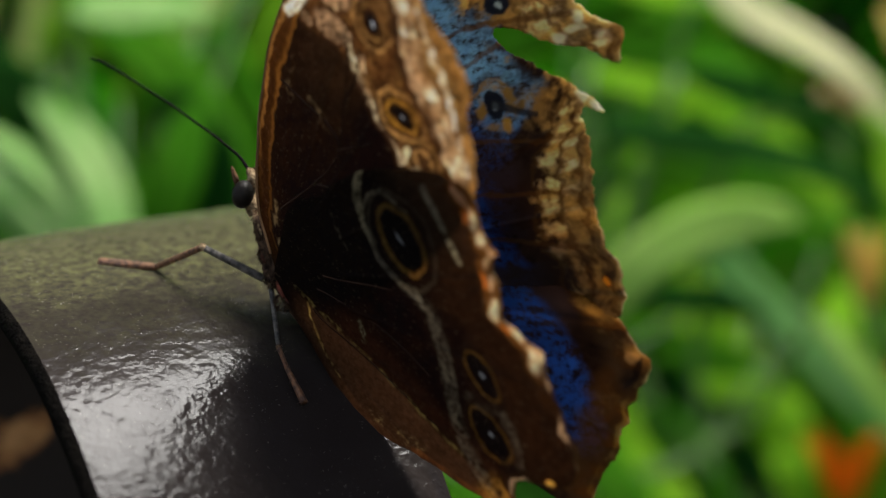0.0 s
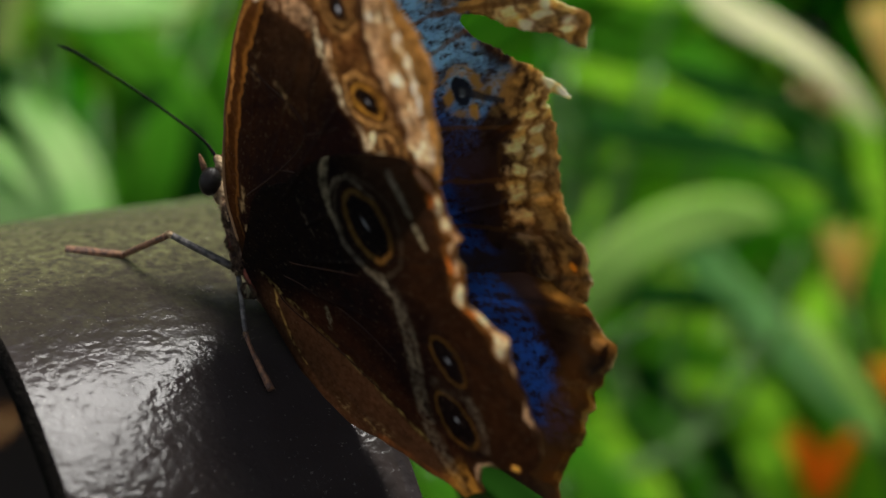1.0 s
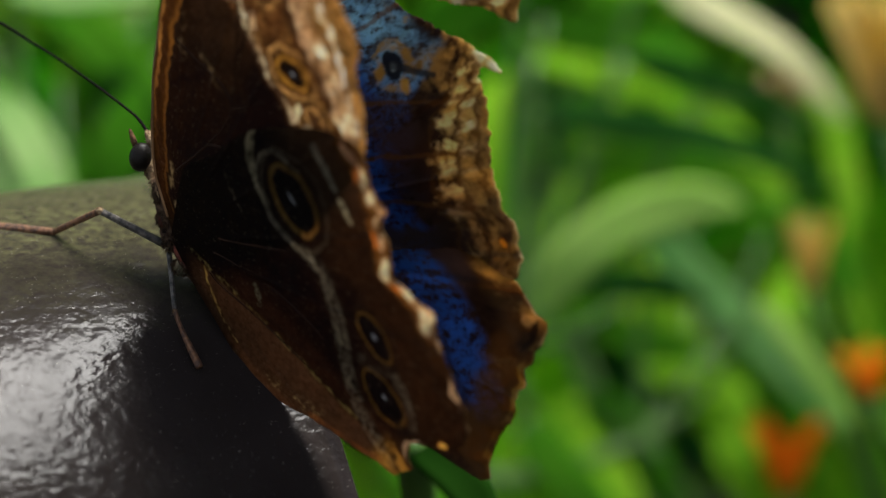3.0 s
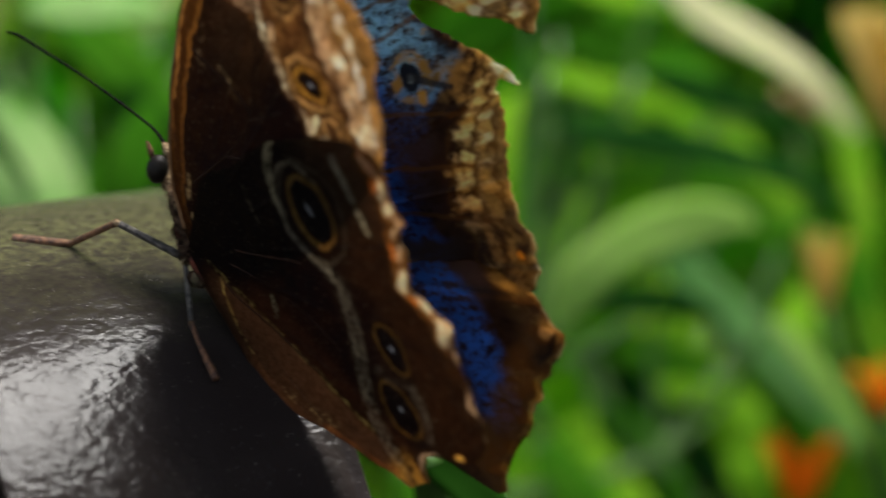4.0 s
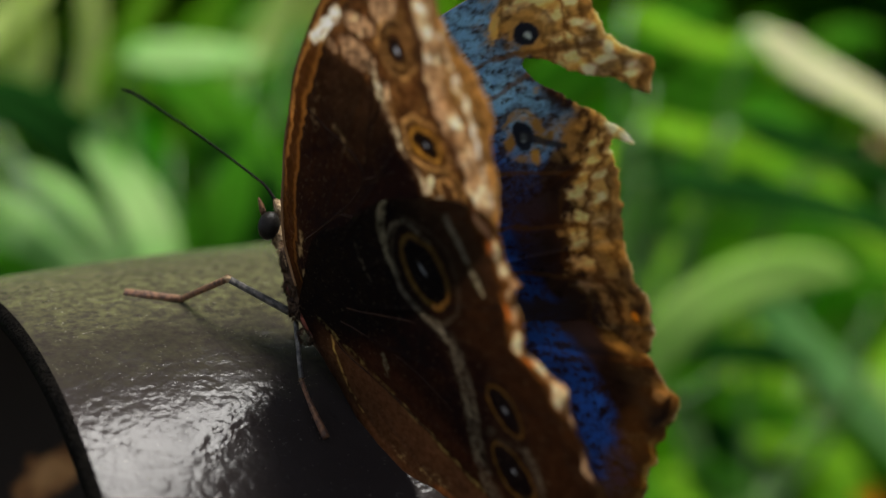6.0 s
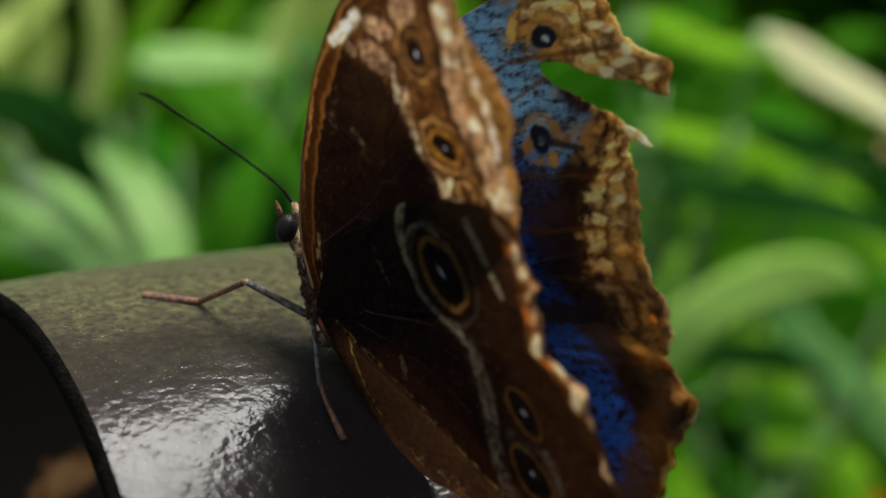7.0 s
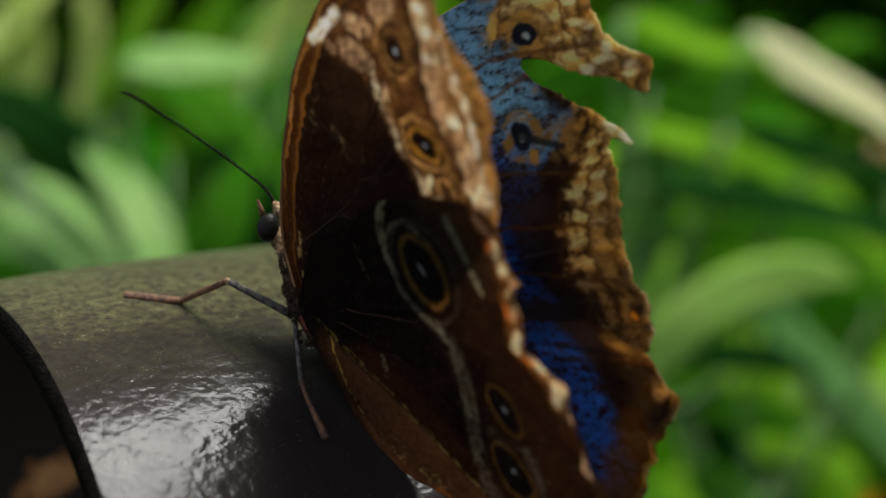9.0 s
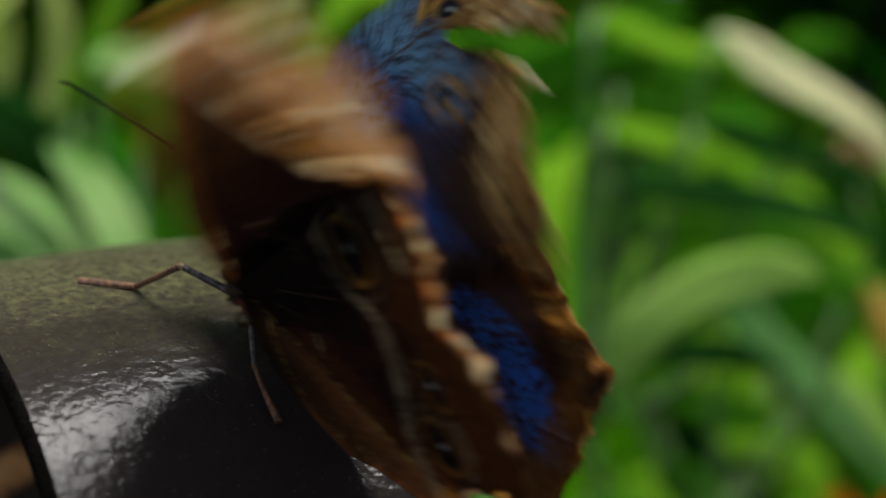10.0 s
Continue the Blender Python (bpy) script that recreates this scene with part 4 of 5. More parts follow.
FORE_NEAR = [(-0.72, 0.53), (-1.34, 1.57), (-1.70, 2.41), (-1.89, 3.05), (-1.98, 3.55), (-2.04, 4.04), (-2.05, 4.40), (-1.93, 4.95), (-1.58, 5.5), (-1.15, 5.9),
             (-0.75, 6.05), (-0.40, 6.02), (0.01, 5.86), (0.34, 5.80), (0.73, 5.68), (1.01, 5.60), (1.14, 5.42), (1.13, 5.26), (1.32, 5.06), (1.45, 4.99), (1.70, 4.76), (1.84, 4.62),
             (1.95, 4.3), (1.6, 2.2), (0.9, 0.9)]
HIND_NEAR = [(-0.35, 1.2), (0.0, 2.0), (0.33, 3.0), (0.78, 3.62), (1.3, 4.18), (1.70, 4.46), (1.88, 4.42), (2.05, 4.36), (2.23, 4.24), (2.54, 4.20), (2.70, 4.19), (2.65, 4.04), (2.75, 3.92), (2.93, 3.90), (3.08, 3.76),
             (3.30, 3.52), (3.54, 3.64), (3.69, 3.62), (3.96, 3.62), (4.09, 3.50), (4.24, 3.46), (4.45, 3.41), (4.66, 3.26), (4.92, 3.02), (5.18, 2.95), (5.38, 2.70), (5.38, 2.40), (5.31, 2.21), (5.19, 2.11), (5.0, 1.94),
             (4.87, 1.72), (5.02, 1.52), (5.15, 1.44), (5.06, 1.22), (5.00, 0.98), (4.69, 0.87), (4.36, 0.69), (3.90, 0.43), (3.48, 0.15), (3.12, -0.12), (2.67, -0.32), (2.14, -0.45), (1.75, -0.39), (1.29, -0.31), (0.89, -0.25)]
FORE_FAR = [(-0.82, 0.53), (-1.62, 1.88), (-2.0, 3.4), (-1.8, 4.6), (-1.3, 5.9), (-0.75, 6.3), (-0.31, 6.18), (0.11, 6.07), (0.46, 6.16), (0.68, 6.27), (0.88, 6.35),
            (1.08, 6.16), (1.22, 5.97), (1.38, 5.6), (1.50, 5.44), (1.60, 5.39), (1.64, 5.20), (1.67, 5.02), (1.90, 4.93), (2.01, 4.77), (2.13, 4.75), (2.25, 4.61), (2.34, 4.60),
            (2.49, 4.43), (2.64, 4.43), (2.68, 4.36), (2.90, 4.27), (3.04, 4.17), (3.27, 4.21), (3.45, 4.18), (3.60, 4.06), (3.80, 4.00), (3.82, 3.90), (3.94, 3.76), (3.90, 3.66)]
FORE_TEAR = [(1.22, 5.98), (0.99, 5.86), (0.71, 5.75), (0.36, 5.44), (0.07, 5.29), (-0.22, 5.17), (-0.44, 4.96), (-0.40, 4.89), (-0.12, 4.88), (0.05, 4.94), (0.33, 5.06), (0.72, 5.19),
             (0.85, 5.28), (1.15, 5.33), (1.38, 5.43), (1.55, 5.42), (2.0, 5.9)]
FORE_TOOTH = [(1.575, 5.345), (1.35, 5.22), (1.42, 5.11), (1.66, 5.02), (1.9, 5.1), (1.8, 5.3)]
FORE_HEM = [(0.5, 0.6), (1.0, 1.1), (1.6, 1.70), (2.48, 2.62), (2.75, 2.97), (3.03, 3.30), (3.40, 3.50), (3.75, 3.58), (3.92, 3.66), (4.3, 3.6), (2.0, 1.0), (0.6, 0.3)]
HIND_FAR = [(-0.35, 1.2), (0.0, 2.0), (0.33, 2.9), (0.9, 3.5), (1.6, 3.9), (2.3, 3.95), (3.0, 3.9), (3.6, 3.75), (3.89, 3.66), (4.10, 3.65), (4.42, 3.63), (4.67, 3.65), (4.73, 3.57), (4.84, 3.44), (4.84, 3.24), (4.96, 3.17),
            (4.95, 2.98), (5.12, 2.87), (5.10, 2.72), (5.23, 2.58), (5.39, 2.46), (5.42, 2.10), (5.62, 1.74), (5.80, 1.66), (5.71, 1.49), (5.58, 1.45), (5.40, 1.40), (5.2, 1.34), (4.8, 1.18), (4.3, 0.95), (3.6, 0.6), (2.9, 0.2), (2.14, -0.15), (1.25, -0.15)]

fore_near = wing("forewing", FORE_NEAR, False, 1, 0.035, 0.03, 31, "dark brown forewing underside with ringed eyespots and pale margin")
hind_near = wing("hindwing", HIND_NEAR, True, 1, 0.030, 0.0, 41, "dark brown hindwing underside with three large eyespots")
fore_far = wing("forewing", FORE_FAR, False, -1, 0.040, -0.10, 51, "torn forewing, upper side worn blue with ochre margin", (FORE_TEAR, FORE_TOOTH, FORE_HEM))
hind_far = wing("hindwing", HIND_FAR, True, -1, 0.045, -0.10, 61, "torn hindwing, upper side dark blue with brown margin")


def wing_turn(deg, sweep=0.0, pitch=0.0):
    return pose(0, 0, 0, deg, 0, 0) @ pose(0, 0, 0, 0, pitch, 0) @ pose(0, 0, 0, 0, 0, sweep)


LEGS = []


def body():
    axis = Vector((-1.70, -3.70, -1.02)) - Vector((-2.09, -3.20, 0.27))
    body_part("thorax", blob_data((-1.67, -3.30, -0.36), axis, (0.80, 0.36), 0.25, seed=1), FUR)
    pts = [Vector(HINGE_O) + HINGE_X * s - HINGE_Z * 0.55 + HINGE_Y * (y - 0.05) for s, y in ((-0.9, 0.35), (-0.3, 0.12), (0.4, -0.02), (1.2, -0.05), (2.0, 0.0), (2.6, 0.1))]
    body_part("abdomen", tube_data(pts, [0.42, 0.50, 0.50, 0.44, 0.30, 0.06], 18), FUR, "brown furry abdomen")
    head = body_part("head", blob_data((-2.13, -3.00, 0.43), (0, 0, 1), (0.30, 0.24), 0.3, seed=3), PALEFUR, "pale scaled head")
    body_part("eye", blob_data((-2.30, -3.30, 0.44), (0.2, 0, 1), (0.225, 0.172), 0.0, seed=4, rings=24, sides=32), EYE, "large dark eye", head)
    body_part("palp", tube_data([(-2.38, -3.10, 0.55), (-2.42, -3.15, 0.69), (-2.46, -3.15, 0.82), (-2.48, -3.15, 0.88)], [0.04, 0.05, 0.03, 0.01], 10), PALP, "brown hairy palp", head)
    body_part("palp", tube_data([(-2.19, -3.00, 0.70), (-2.15, -3.00, 0.80), (-2.13, -3.00, 0.87)], [0.045, 0.045, 0.02], 10), PALP, "dark hairy palp", head)
    body_part("antenna", tube_data([(-2.16, -2.95, 0.70), (-2.38, -2.80, 1.03), (-2.65, -2.60, 1.26), (-3.15, -2.30, 1.63), (-3.68, -2.00, 2.00), (-4.18, -1.75, 2.32), (-4.57, -1.60, 2.57), (-4.81, -1.52, 2.70), (-4.96, -1.50, 2.74)],
                                   [0.035, 0.024, 0.022, 0.022, 0.022, 0.024, 0.028, 0.03, 0.012], 10), HORN, "thin black clubbed antenna")
    body_part("antenna", tube_data([(-2.12, -2.90, 0.70), (-1.94, -2.40, 1.19), (-1.52, -1.90, 1.77), (-0.89, -1.40, 2.47)], [0.03, 0.022, 0.022, 0.026], 8), HORN, "thin black clubbed antenna")
    for i, (q, r) in enumerate((((-1.93, -3.40, -0.51), 0.12), ((-1.87, -3.50, -0.77), 0.12), ((-1.69, -3.75, -1.00), 0.07), ((-1.60, -3.85, -1.11), 0.05))):
        body_part("flank_patch", blob_data(q, axis, (0.28 if i < 2 else 0.15, r), 0.3, seed=10 + i), REDFUR if i != 1 else FUR, "reddish flank scales")
    for i, (q, r) in enumerate((((-1.86, -3.75, -0.18), 0.05), ((-1.79, -3.85, -0.38), 0.06), ((-2.01, -3.50, -0.06), 0.05), ((-2.12, -3.30, 0.14), 0.06), ((-2.16, -3.20, 0.69), 0.08), ((-2.16, -3.25, 0.31), 0.09))):
        body_part("pale_tuft", blob_data(q, axis, (0.16, r), 0.4, rings=10, sides=12, seed=20 + i), PALEFUR)

    # short body hair
    rng = random.Random(9)
    for name, mat, count, spots in (("hair_tuft", PALEFUR, 150, (((-2.14, -3.10, 0.61), 0.16), ((-2.14, -3.15, 0.23), 0.16), ((-2.06, -3.40, 0.01), 0.14))),
                                    ("body_fur", FUR, 700, (((-1.97, -3.50, -0.16), 0.2), ((-1.91, -3.55, -0.51), 0.22), ((-1.82, -3.60, -0.85), 0.22), ((-1.67, -3.75, -1.23), 0.2)))):
        verts, faces = [], []
        for k in range(count):
            c, r = spots[k % len(spots)]
            d = Vector((rng.uniform(-1, 0.6), rng.uniform(-1, 0.3), rng.uniform(-0.8, 0.8))).normalized()
            q = Vector(c) + d * r * 0.6
            tip = q + (d + Vector((0.1, 0, -0.7))).normalized() * rng.uniform(0.03, 0.09)
            sd = d.orthogonal().normalized() * 0.012
            i = len(verts)
            verts += [q - sd, q + sd, tip, q + d * 0.015]
            faces += [(i, i + 1, i + 2), (i + 1, i + 3, i + 2), (i + 3, i, i + 2)]
        tagged(body_part(name, (verts, faces), mat, "short hair on the head and body"), kind="stuff")

    def leg(a, b, c, d, r, hairs, seed):
        top = body_part("leg", tube_data([a, b], [0.066 * r, 0.052 * r], 8, 8), LEGGREY, "slender grey and red-brown leg")
        body_part("shin", tube_data([b, c], [0.056 * r, 0.050 * r], 8, 8), LEGRED, "", top)
        body_part("foot", tube_data([c, Vector(c).lerp(Vector(d), 0.6), d], [0.055 * r, 0.082 * r, 0.092 * r], 8, 6), LEGRED, "", top)
        body_part("knee", blob_data(b, Vector(b) - Vector(a), (0.075 * r, 0.06 * r), 0.1, 8, 12, seed), PALEFUR, "", top)
        rng = random.Random(seed)
        verts, faces = [], []
        for k in range(hairs):
            s, e = (b, c) if k % 2 else (c, d)
            q = Vector(s).lerp(Vector(e), rng.random())
            h = q + Vector((rng.uniform(-1, 1), rng.uniform(-1, 0.3), rng.uniform(-1, 1))).normalized() * rng.uniform(0.05, 0.11)
            i = len(verts)
            along = (Vector(e) - Vector(s)).normalized() * 0.009
            verts += [q - along, q + along, h, q + Vector((0, -0.012, 0.008))]
            faces += [(i, i + 1, i + 2), (i + 1, i + 3, i + 2), (i + 3, i, i + 2)]
        tagged(body_part("bristle", (verts, faces), LEGRED, "fine red-brown leg bristles", top), kind="stuff")
        LEGS.append(top)

    leg((-2.01, -3.10, -0.89), (-2.96, -3.10, -0.38), (-3.81, -2.30, -0.72), (-4.76, -2.08, -0.65), 1.0, 420, 5)
    leg((-1.87, -3.50, -1.03), (-1.72, -4.25, -1.85), (-1.59, -4.40, -2.15), (-1.32, -4.75, -2.63), 0.62, 60, 6)
    leg((-1.85, -2.90, -0.70), (-1.31, -2.40, -1.08), (-1.11, -2.60, -1.43), (-0.83, -3.10, -1.75), 0.9, 20, 7)


body()


# ---- plants ----
def blade_data(points, width, fold=0.18, steps=7, seed=0):
    """A strap leaf through the points (metres), widest at its middle, folded along its midrib."""
    pts = [Vector(p) for p in points]
    n = len(pts)
    path = []
    for i in range(n - 1):
        p0, p1, p2, p3 = pts[max(i - 1, 0)], pts[i], pts[i + 1], pts[min(i + 2, n - 1)]
        for k in range(steps):
            t = k / steps
            path.append(0.5 * ((2 * p1) + (p2 - p0) * t + (2 * p0 - 5 * p1 + 4 * p2 - p3) * t * t + (3 * p1 - p0 - 3 * p2 + p3) * t ** 3))
    path.append(pts[-1])
    rng = random.Random(seed)
    face = Vector((rng.uniform(-0.3, 0.3), -0.75, 0.65 + rng.uniform(-0.3, 0.3)))
    verts, faces = [], []
    m = len(path)
    for i, p in enumerate(path):
        d = (path[min(i + 1, m - 1)] - path[max(i - 1, 0)]).normalized()
        s = d.cross(face).normalized()
        up = s.cross(d).normalized()
        t = i / (m - 1)
        hw = width / 2 * max(0.05, min(1.0, 5 * t + 0.15) * (1 - max(0, (t - 0.55) / 0.45) ** 2))
        wob = 0.12 * math.sin(9 * t + seed)
        for x in (-1, -0.5, 0, 0.5, 1):
            verts.append(p + s * (x * hw) + up * (abs(x) * fold * hw + wob * x * hw))
        for x in (1, 0, -1):
            verts.append(p + s * (x * hw * 0.97) + up * (abs(x) * fold * hw + wob * x * hw - 0.0006))
    for i in range(m - 1):
        a, b = i * 8, (i + 1) * 8
        for k in range(8):
            k2 = (k + 1) % 8
            faces.append((a + k, a + k2, b + k2, b + k))
    return verts, faces


def plant(name, label, foot, crown, leaves, seed):
    """leaves: (material, width in bench units, points in bench units). The stem rises from the soil to the crown."""
    root = new(name)
    root.location = (foot[0], foot[1], 0)
    bpy.context.view_layer.update()
    off = Vector((foot[0], foot[1], 0))
    top = bench(crown)
    v, f = tube_data([off, off.lerp(top, 0.5) + Vector((0.02, 0.01, 0)), top], [0.012, 0.009, 0.006], 8, 5)
    under(mesh_object("stem", [q - off for q in v], f, STEM), root)
    for i, (mat, width, pts) in enumerate(leaves):
        first = bench(pts[0])
        mid = top.lerp(first, 0.5) - Vector((0, 0, 0.02))
        v, f = tube_data([top, mid, first], [0.004, 0.003, 0.003], 6, 4)
        leaf = mesh_object("leaf", *[[q - off for q in d] if k == 0 else d for k, d in enumerate(blade_data([bench(q) for q in pts], width * U, seed=seed + i))], mat)
        under(leaf, root)
        under(mesh_object("leaf_stalk", [q - off for q in v], f, STEM), leaf)
    return tagged(root, label, "plant", group="garden plants")


plant("strap_plant", "strap-leaved plant with pale and yellow-green leaves", (-0.35, 0.95), (-18.70, 80.00, -4.90), [
    # this leaf's pale colour stands in for the sun's gloss on it
    (LEAF_BLUE, 3.8, [(-23.4, 86.0, 15.0), (-18.1, 86.0, 14.7), (-12.2, 86.0, 14.9)]),
    (LEAF_PALE, 4.0, [(-38.72, 92.00, 11.52), (-33.67, 92.00, 18.40), (-30.46, 92.00, 25.74)]),
    (LEAF_PALE, 2.6, [(-14.77, 95.00, 14.63), (-12.42, 95.00, 18.87), (-10.54, 95.00, 24.51)]),
    (LEAF_BRIGHT, 3.0, [(-29.75, 105.00, 13.30), (-26.70, 105.00, 19.41), (-23.13, 105.00, 26.54)]),
    (LEAF_PALE, 2.2, [(-33.54, 110.00, 10.10), (-31.42, 110.00, 20.15), (-33.01, 110.00, 28.09)]),
    (LEAF_BRIGHT, 4.0, [(-39.64, 104.00, 5.61), (-38.62, 104.00, 13.20), (-42.67, 104.00, 21.28)]),
    (LEAF_PALE, 4.2, [(-34.45, 90.00, 8.16), (-32.20, 90.00, 15.38), (-32.65, 90.00, 23.50)]),
    (LEAF_BRIGHT, 2.6, [(-21.54, 96.00, 8.59), (-18.22, 96.00, 18.07), (-16.32, 96.00, 25.66)]),
    (LEAF_PALE, 2.0, [(-10.71, 97.00, 18.22), (-8.80, 97.00, 21.57), (-6.89, 97.00, 25.40)]),
    (LEAF_MID, 4.0, [(-21.89, 98.00, 5.35), (-17.55, 98.00, 11.62), (-11.76, 98.00, 14.51)]),
    (LEAF_MID, 5.0, [(-9.93, 88.00, -1.73), (-15.51, 90.00, 8.61), (-20.83, 92.00, 14.27), (-25.38, 94.00, 17.78)]),
    (LEAF_MID, 6.0, [(-9.02, 100.00, 1.03), (-14.89, 100.00, 13.28), (-17.83, 100.00, 22.59)]),
    (LEAF_SOFT, 3.8, [(-17.0, 96.0, 13.8), (-14.4, 96.0, 17.6), (-12.0, 96.0, 22.4)]),
    (LEAF_PALE, 4.3, [(-38.1, 90.0, 14.9), (-34.0, 90.0, 17.6), (-29.5, 90.0, 22.2)]),
    (LEAF_BRIGHT, 3.4, [(-26.2, 100.0, 12.8), (-22.2, 100.0, 15.7), (-17.8, 100.0, 22.6)]),
], 1)
plant("strap_plant", "plant with a fan of blue-green strap leaves", (-0.45, 0.75), (-16.54, 62.00, -6.80), [
    (LEAF_BLUE, 1.5, [(-16.22, 64.00, -3.46), (-19.08, 66.00, 2.89), (-22.42, 68.00, 7.34)]),
    (LEAF_BLUE, 1.3, [(-15.87, 64.00, -3.46), (-18.19, 66.00, 1.82), (-21.33, 68.00, 7.52)]),
    (LEAF_BLUE, 1.8, [(-15.87, 66.00, -3.54), (-17.31, 68.00, 1.50), (-19.92, 70.00, 6.38)]),
    (LEAF_MID, 2.2, [(-16.40, 67.00, -3.76), (-18.23, 69.00, 1.51), (-21.44, 71.00, 7.20)]),
    (LEAF_BLUE, 1.6, [(-16.92, 64.00, -3.81), (-21.23, 66.00, 2.18), (-26.07, 68.00, 5.51)]),
    (LEAF_MID, 2.4, [(-17.85, 67.00, -4.12), (-21.55, 69.00, 1.51), (-26.53, 71.00, 5.31)]),
    (LEAF_BLUE, 1.6, [(-17.62, 64.00, -4.16), (-23.37, 66.00, 1.11), (-30.82, 68.00, 4.42)]),
    (LEAF_BLUE, 1.4, [(-18.32, 64.00, -4.51), (-24.09, 66.00, -0.14), (-31.92, 68.00, 2.23)]),
    (LEAF_MID, 2.4, [(-18.73, 66.00, -4.61), (-25.71, 68.00, -1.06), (-32.60, 70.00, 0.41)]),
    (LEAF_BLUE, 1.2, [(-16.92, 64.00, -4.16), (-21.94, 66.00, 0.04), (-27.90, 68.00, 1.68)]),
    (LEAF_MID, 3.6, [(-15.07, 70.00, -4.44), (-13.58, 70.00, 1.53), (-11.96, 72.00, 7.27)]),
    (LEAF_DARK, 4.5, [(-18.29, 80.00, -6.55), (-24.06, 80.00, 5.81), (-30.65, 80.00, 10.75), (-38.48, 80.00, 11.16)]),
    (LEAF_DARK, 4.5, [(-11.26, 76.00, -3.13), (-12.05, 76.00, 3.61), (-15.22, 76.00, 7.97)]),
], 20)
plant("strap_plant", "tall plant with arching green strap leaves, one painted pale for sun gloss", (0.55, 1.0), (14.00, 88.00, -14.14), [
    (LEAF_GLOSS, 3.8, [(26.3, 92.0, 18.2), (30.5, 92.0, 14.8), (35.0, 92.0, 12.4), (39.0, 92.0, 9.6), (43.2, 92.0, 5.0)]),
    (LEAF_MID, 5.4, [(21.1, 100.0, 11.5), (24.1, 100.0, 14.4), (27.6, 100.0, 16.8), (30.6, 100.0, 20.2)]),
    (LEAF_SOFT, 4.0, [(15.8, 82.0, -9.6), (18.8, 82.0, -5.4), (23.1, 82.0, -2.7), (28.3, 82.0, -1.4), (31.7, 82.0, -1.7)]),
    (LEAF_BRIGHT, 2.8, [(17.4, 95.0, 10.6), (21.2, 95.0, 9.6), (26.0, 95.0, 8.1), (31.3, 95.0, 6.0)]),
    (LEAF_MID, 3.3, [(18.7, 97.0, 14.1), (23.1, 97.0, 12.6), (27.9, 97.0, 11.6), (33.3, 97.0, 11.1)]),
    (LEAF_BRIGHT, 2.5, [(23.4, 104.0, 16.3), (28.0, 104.0, 16.8), (33.6, 104.0, 15.5), (38.3, 104.0, 12.2)]),
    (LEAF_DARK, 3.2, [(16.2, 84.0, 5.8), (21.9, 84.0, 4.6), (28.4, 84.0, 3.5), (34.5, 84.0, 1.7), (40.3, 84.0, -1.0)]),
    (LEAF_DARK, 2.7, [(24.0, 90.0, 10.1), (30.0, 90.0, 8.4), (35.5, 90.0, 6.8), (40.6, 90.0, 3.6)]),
    (LEAF_MID, 2.8, [(19.4, 96.0, 1.1), (25.2, 96.0, 2.0), (31.5, 96.0, 1.4), (37.3, 96.0, -0.1)]),
    (LEAF_SOFT, 1.8, [(30.5, 92.0, 6.3), (34.7, 92.0, 6.7), (38.5, 92.0, 6.2), (42.2, 92.0, 4.5)]),
    (LEAF_BRIGHT, 2.4, [(24.7, 98.0, 3.0), (28.6, 98.0, 1.0), (32.5, 98.0, -2.0)]),
    (LEAF_MID, 3.8, [(33.9, 96.0, -1.5), (37.8, 96.0, -3.0), (41.7, 96.0, -5.9), (45.6, 96.0, -10.3)]),
    (LEAF_MID, 5.9, [(7.2, 100.0, 11.8), (13.5, 100.0, 15.7), (20.4, 100.0, 18.7), (25.8, 100.0, 21.1)]),
    (LEAF_BRIGHT, 2.9, [(16.7, 98.0, 20.3), (23.0, 98.0, 17.7), (29.2, 98.0, 16.7)]),
], 40)
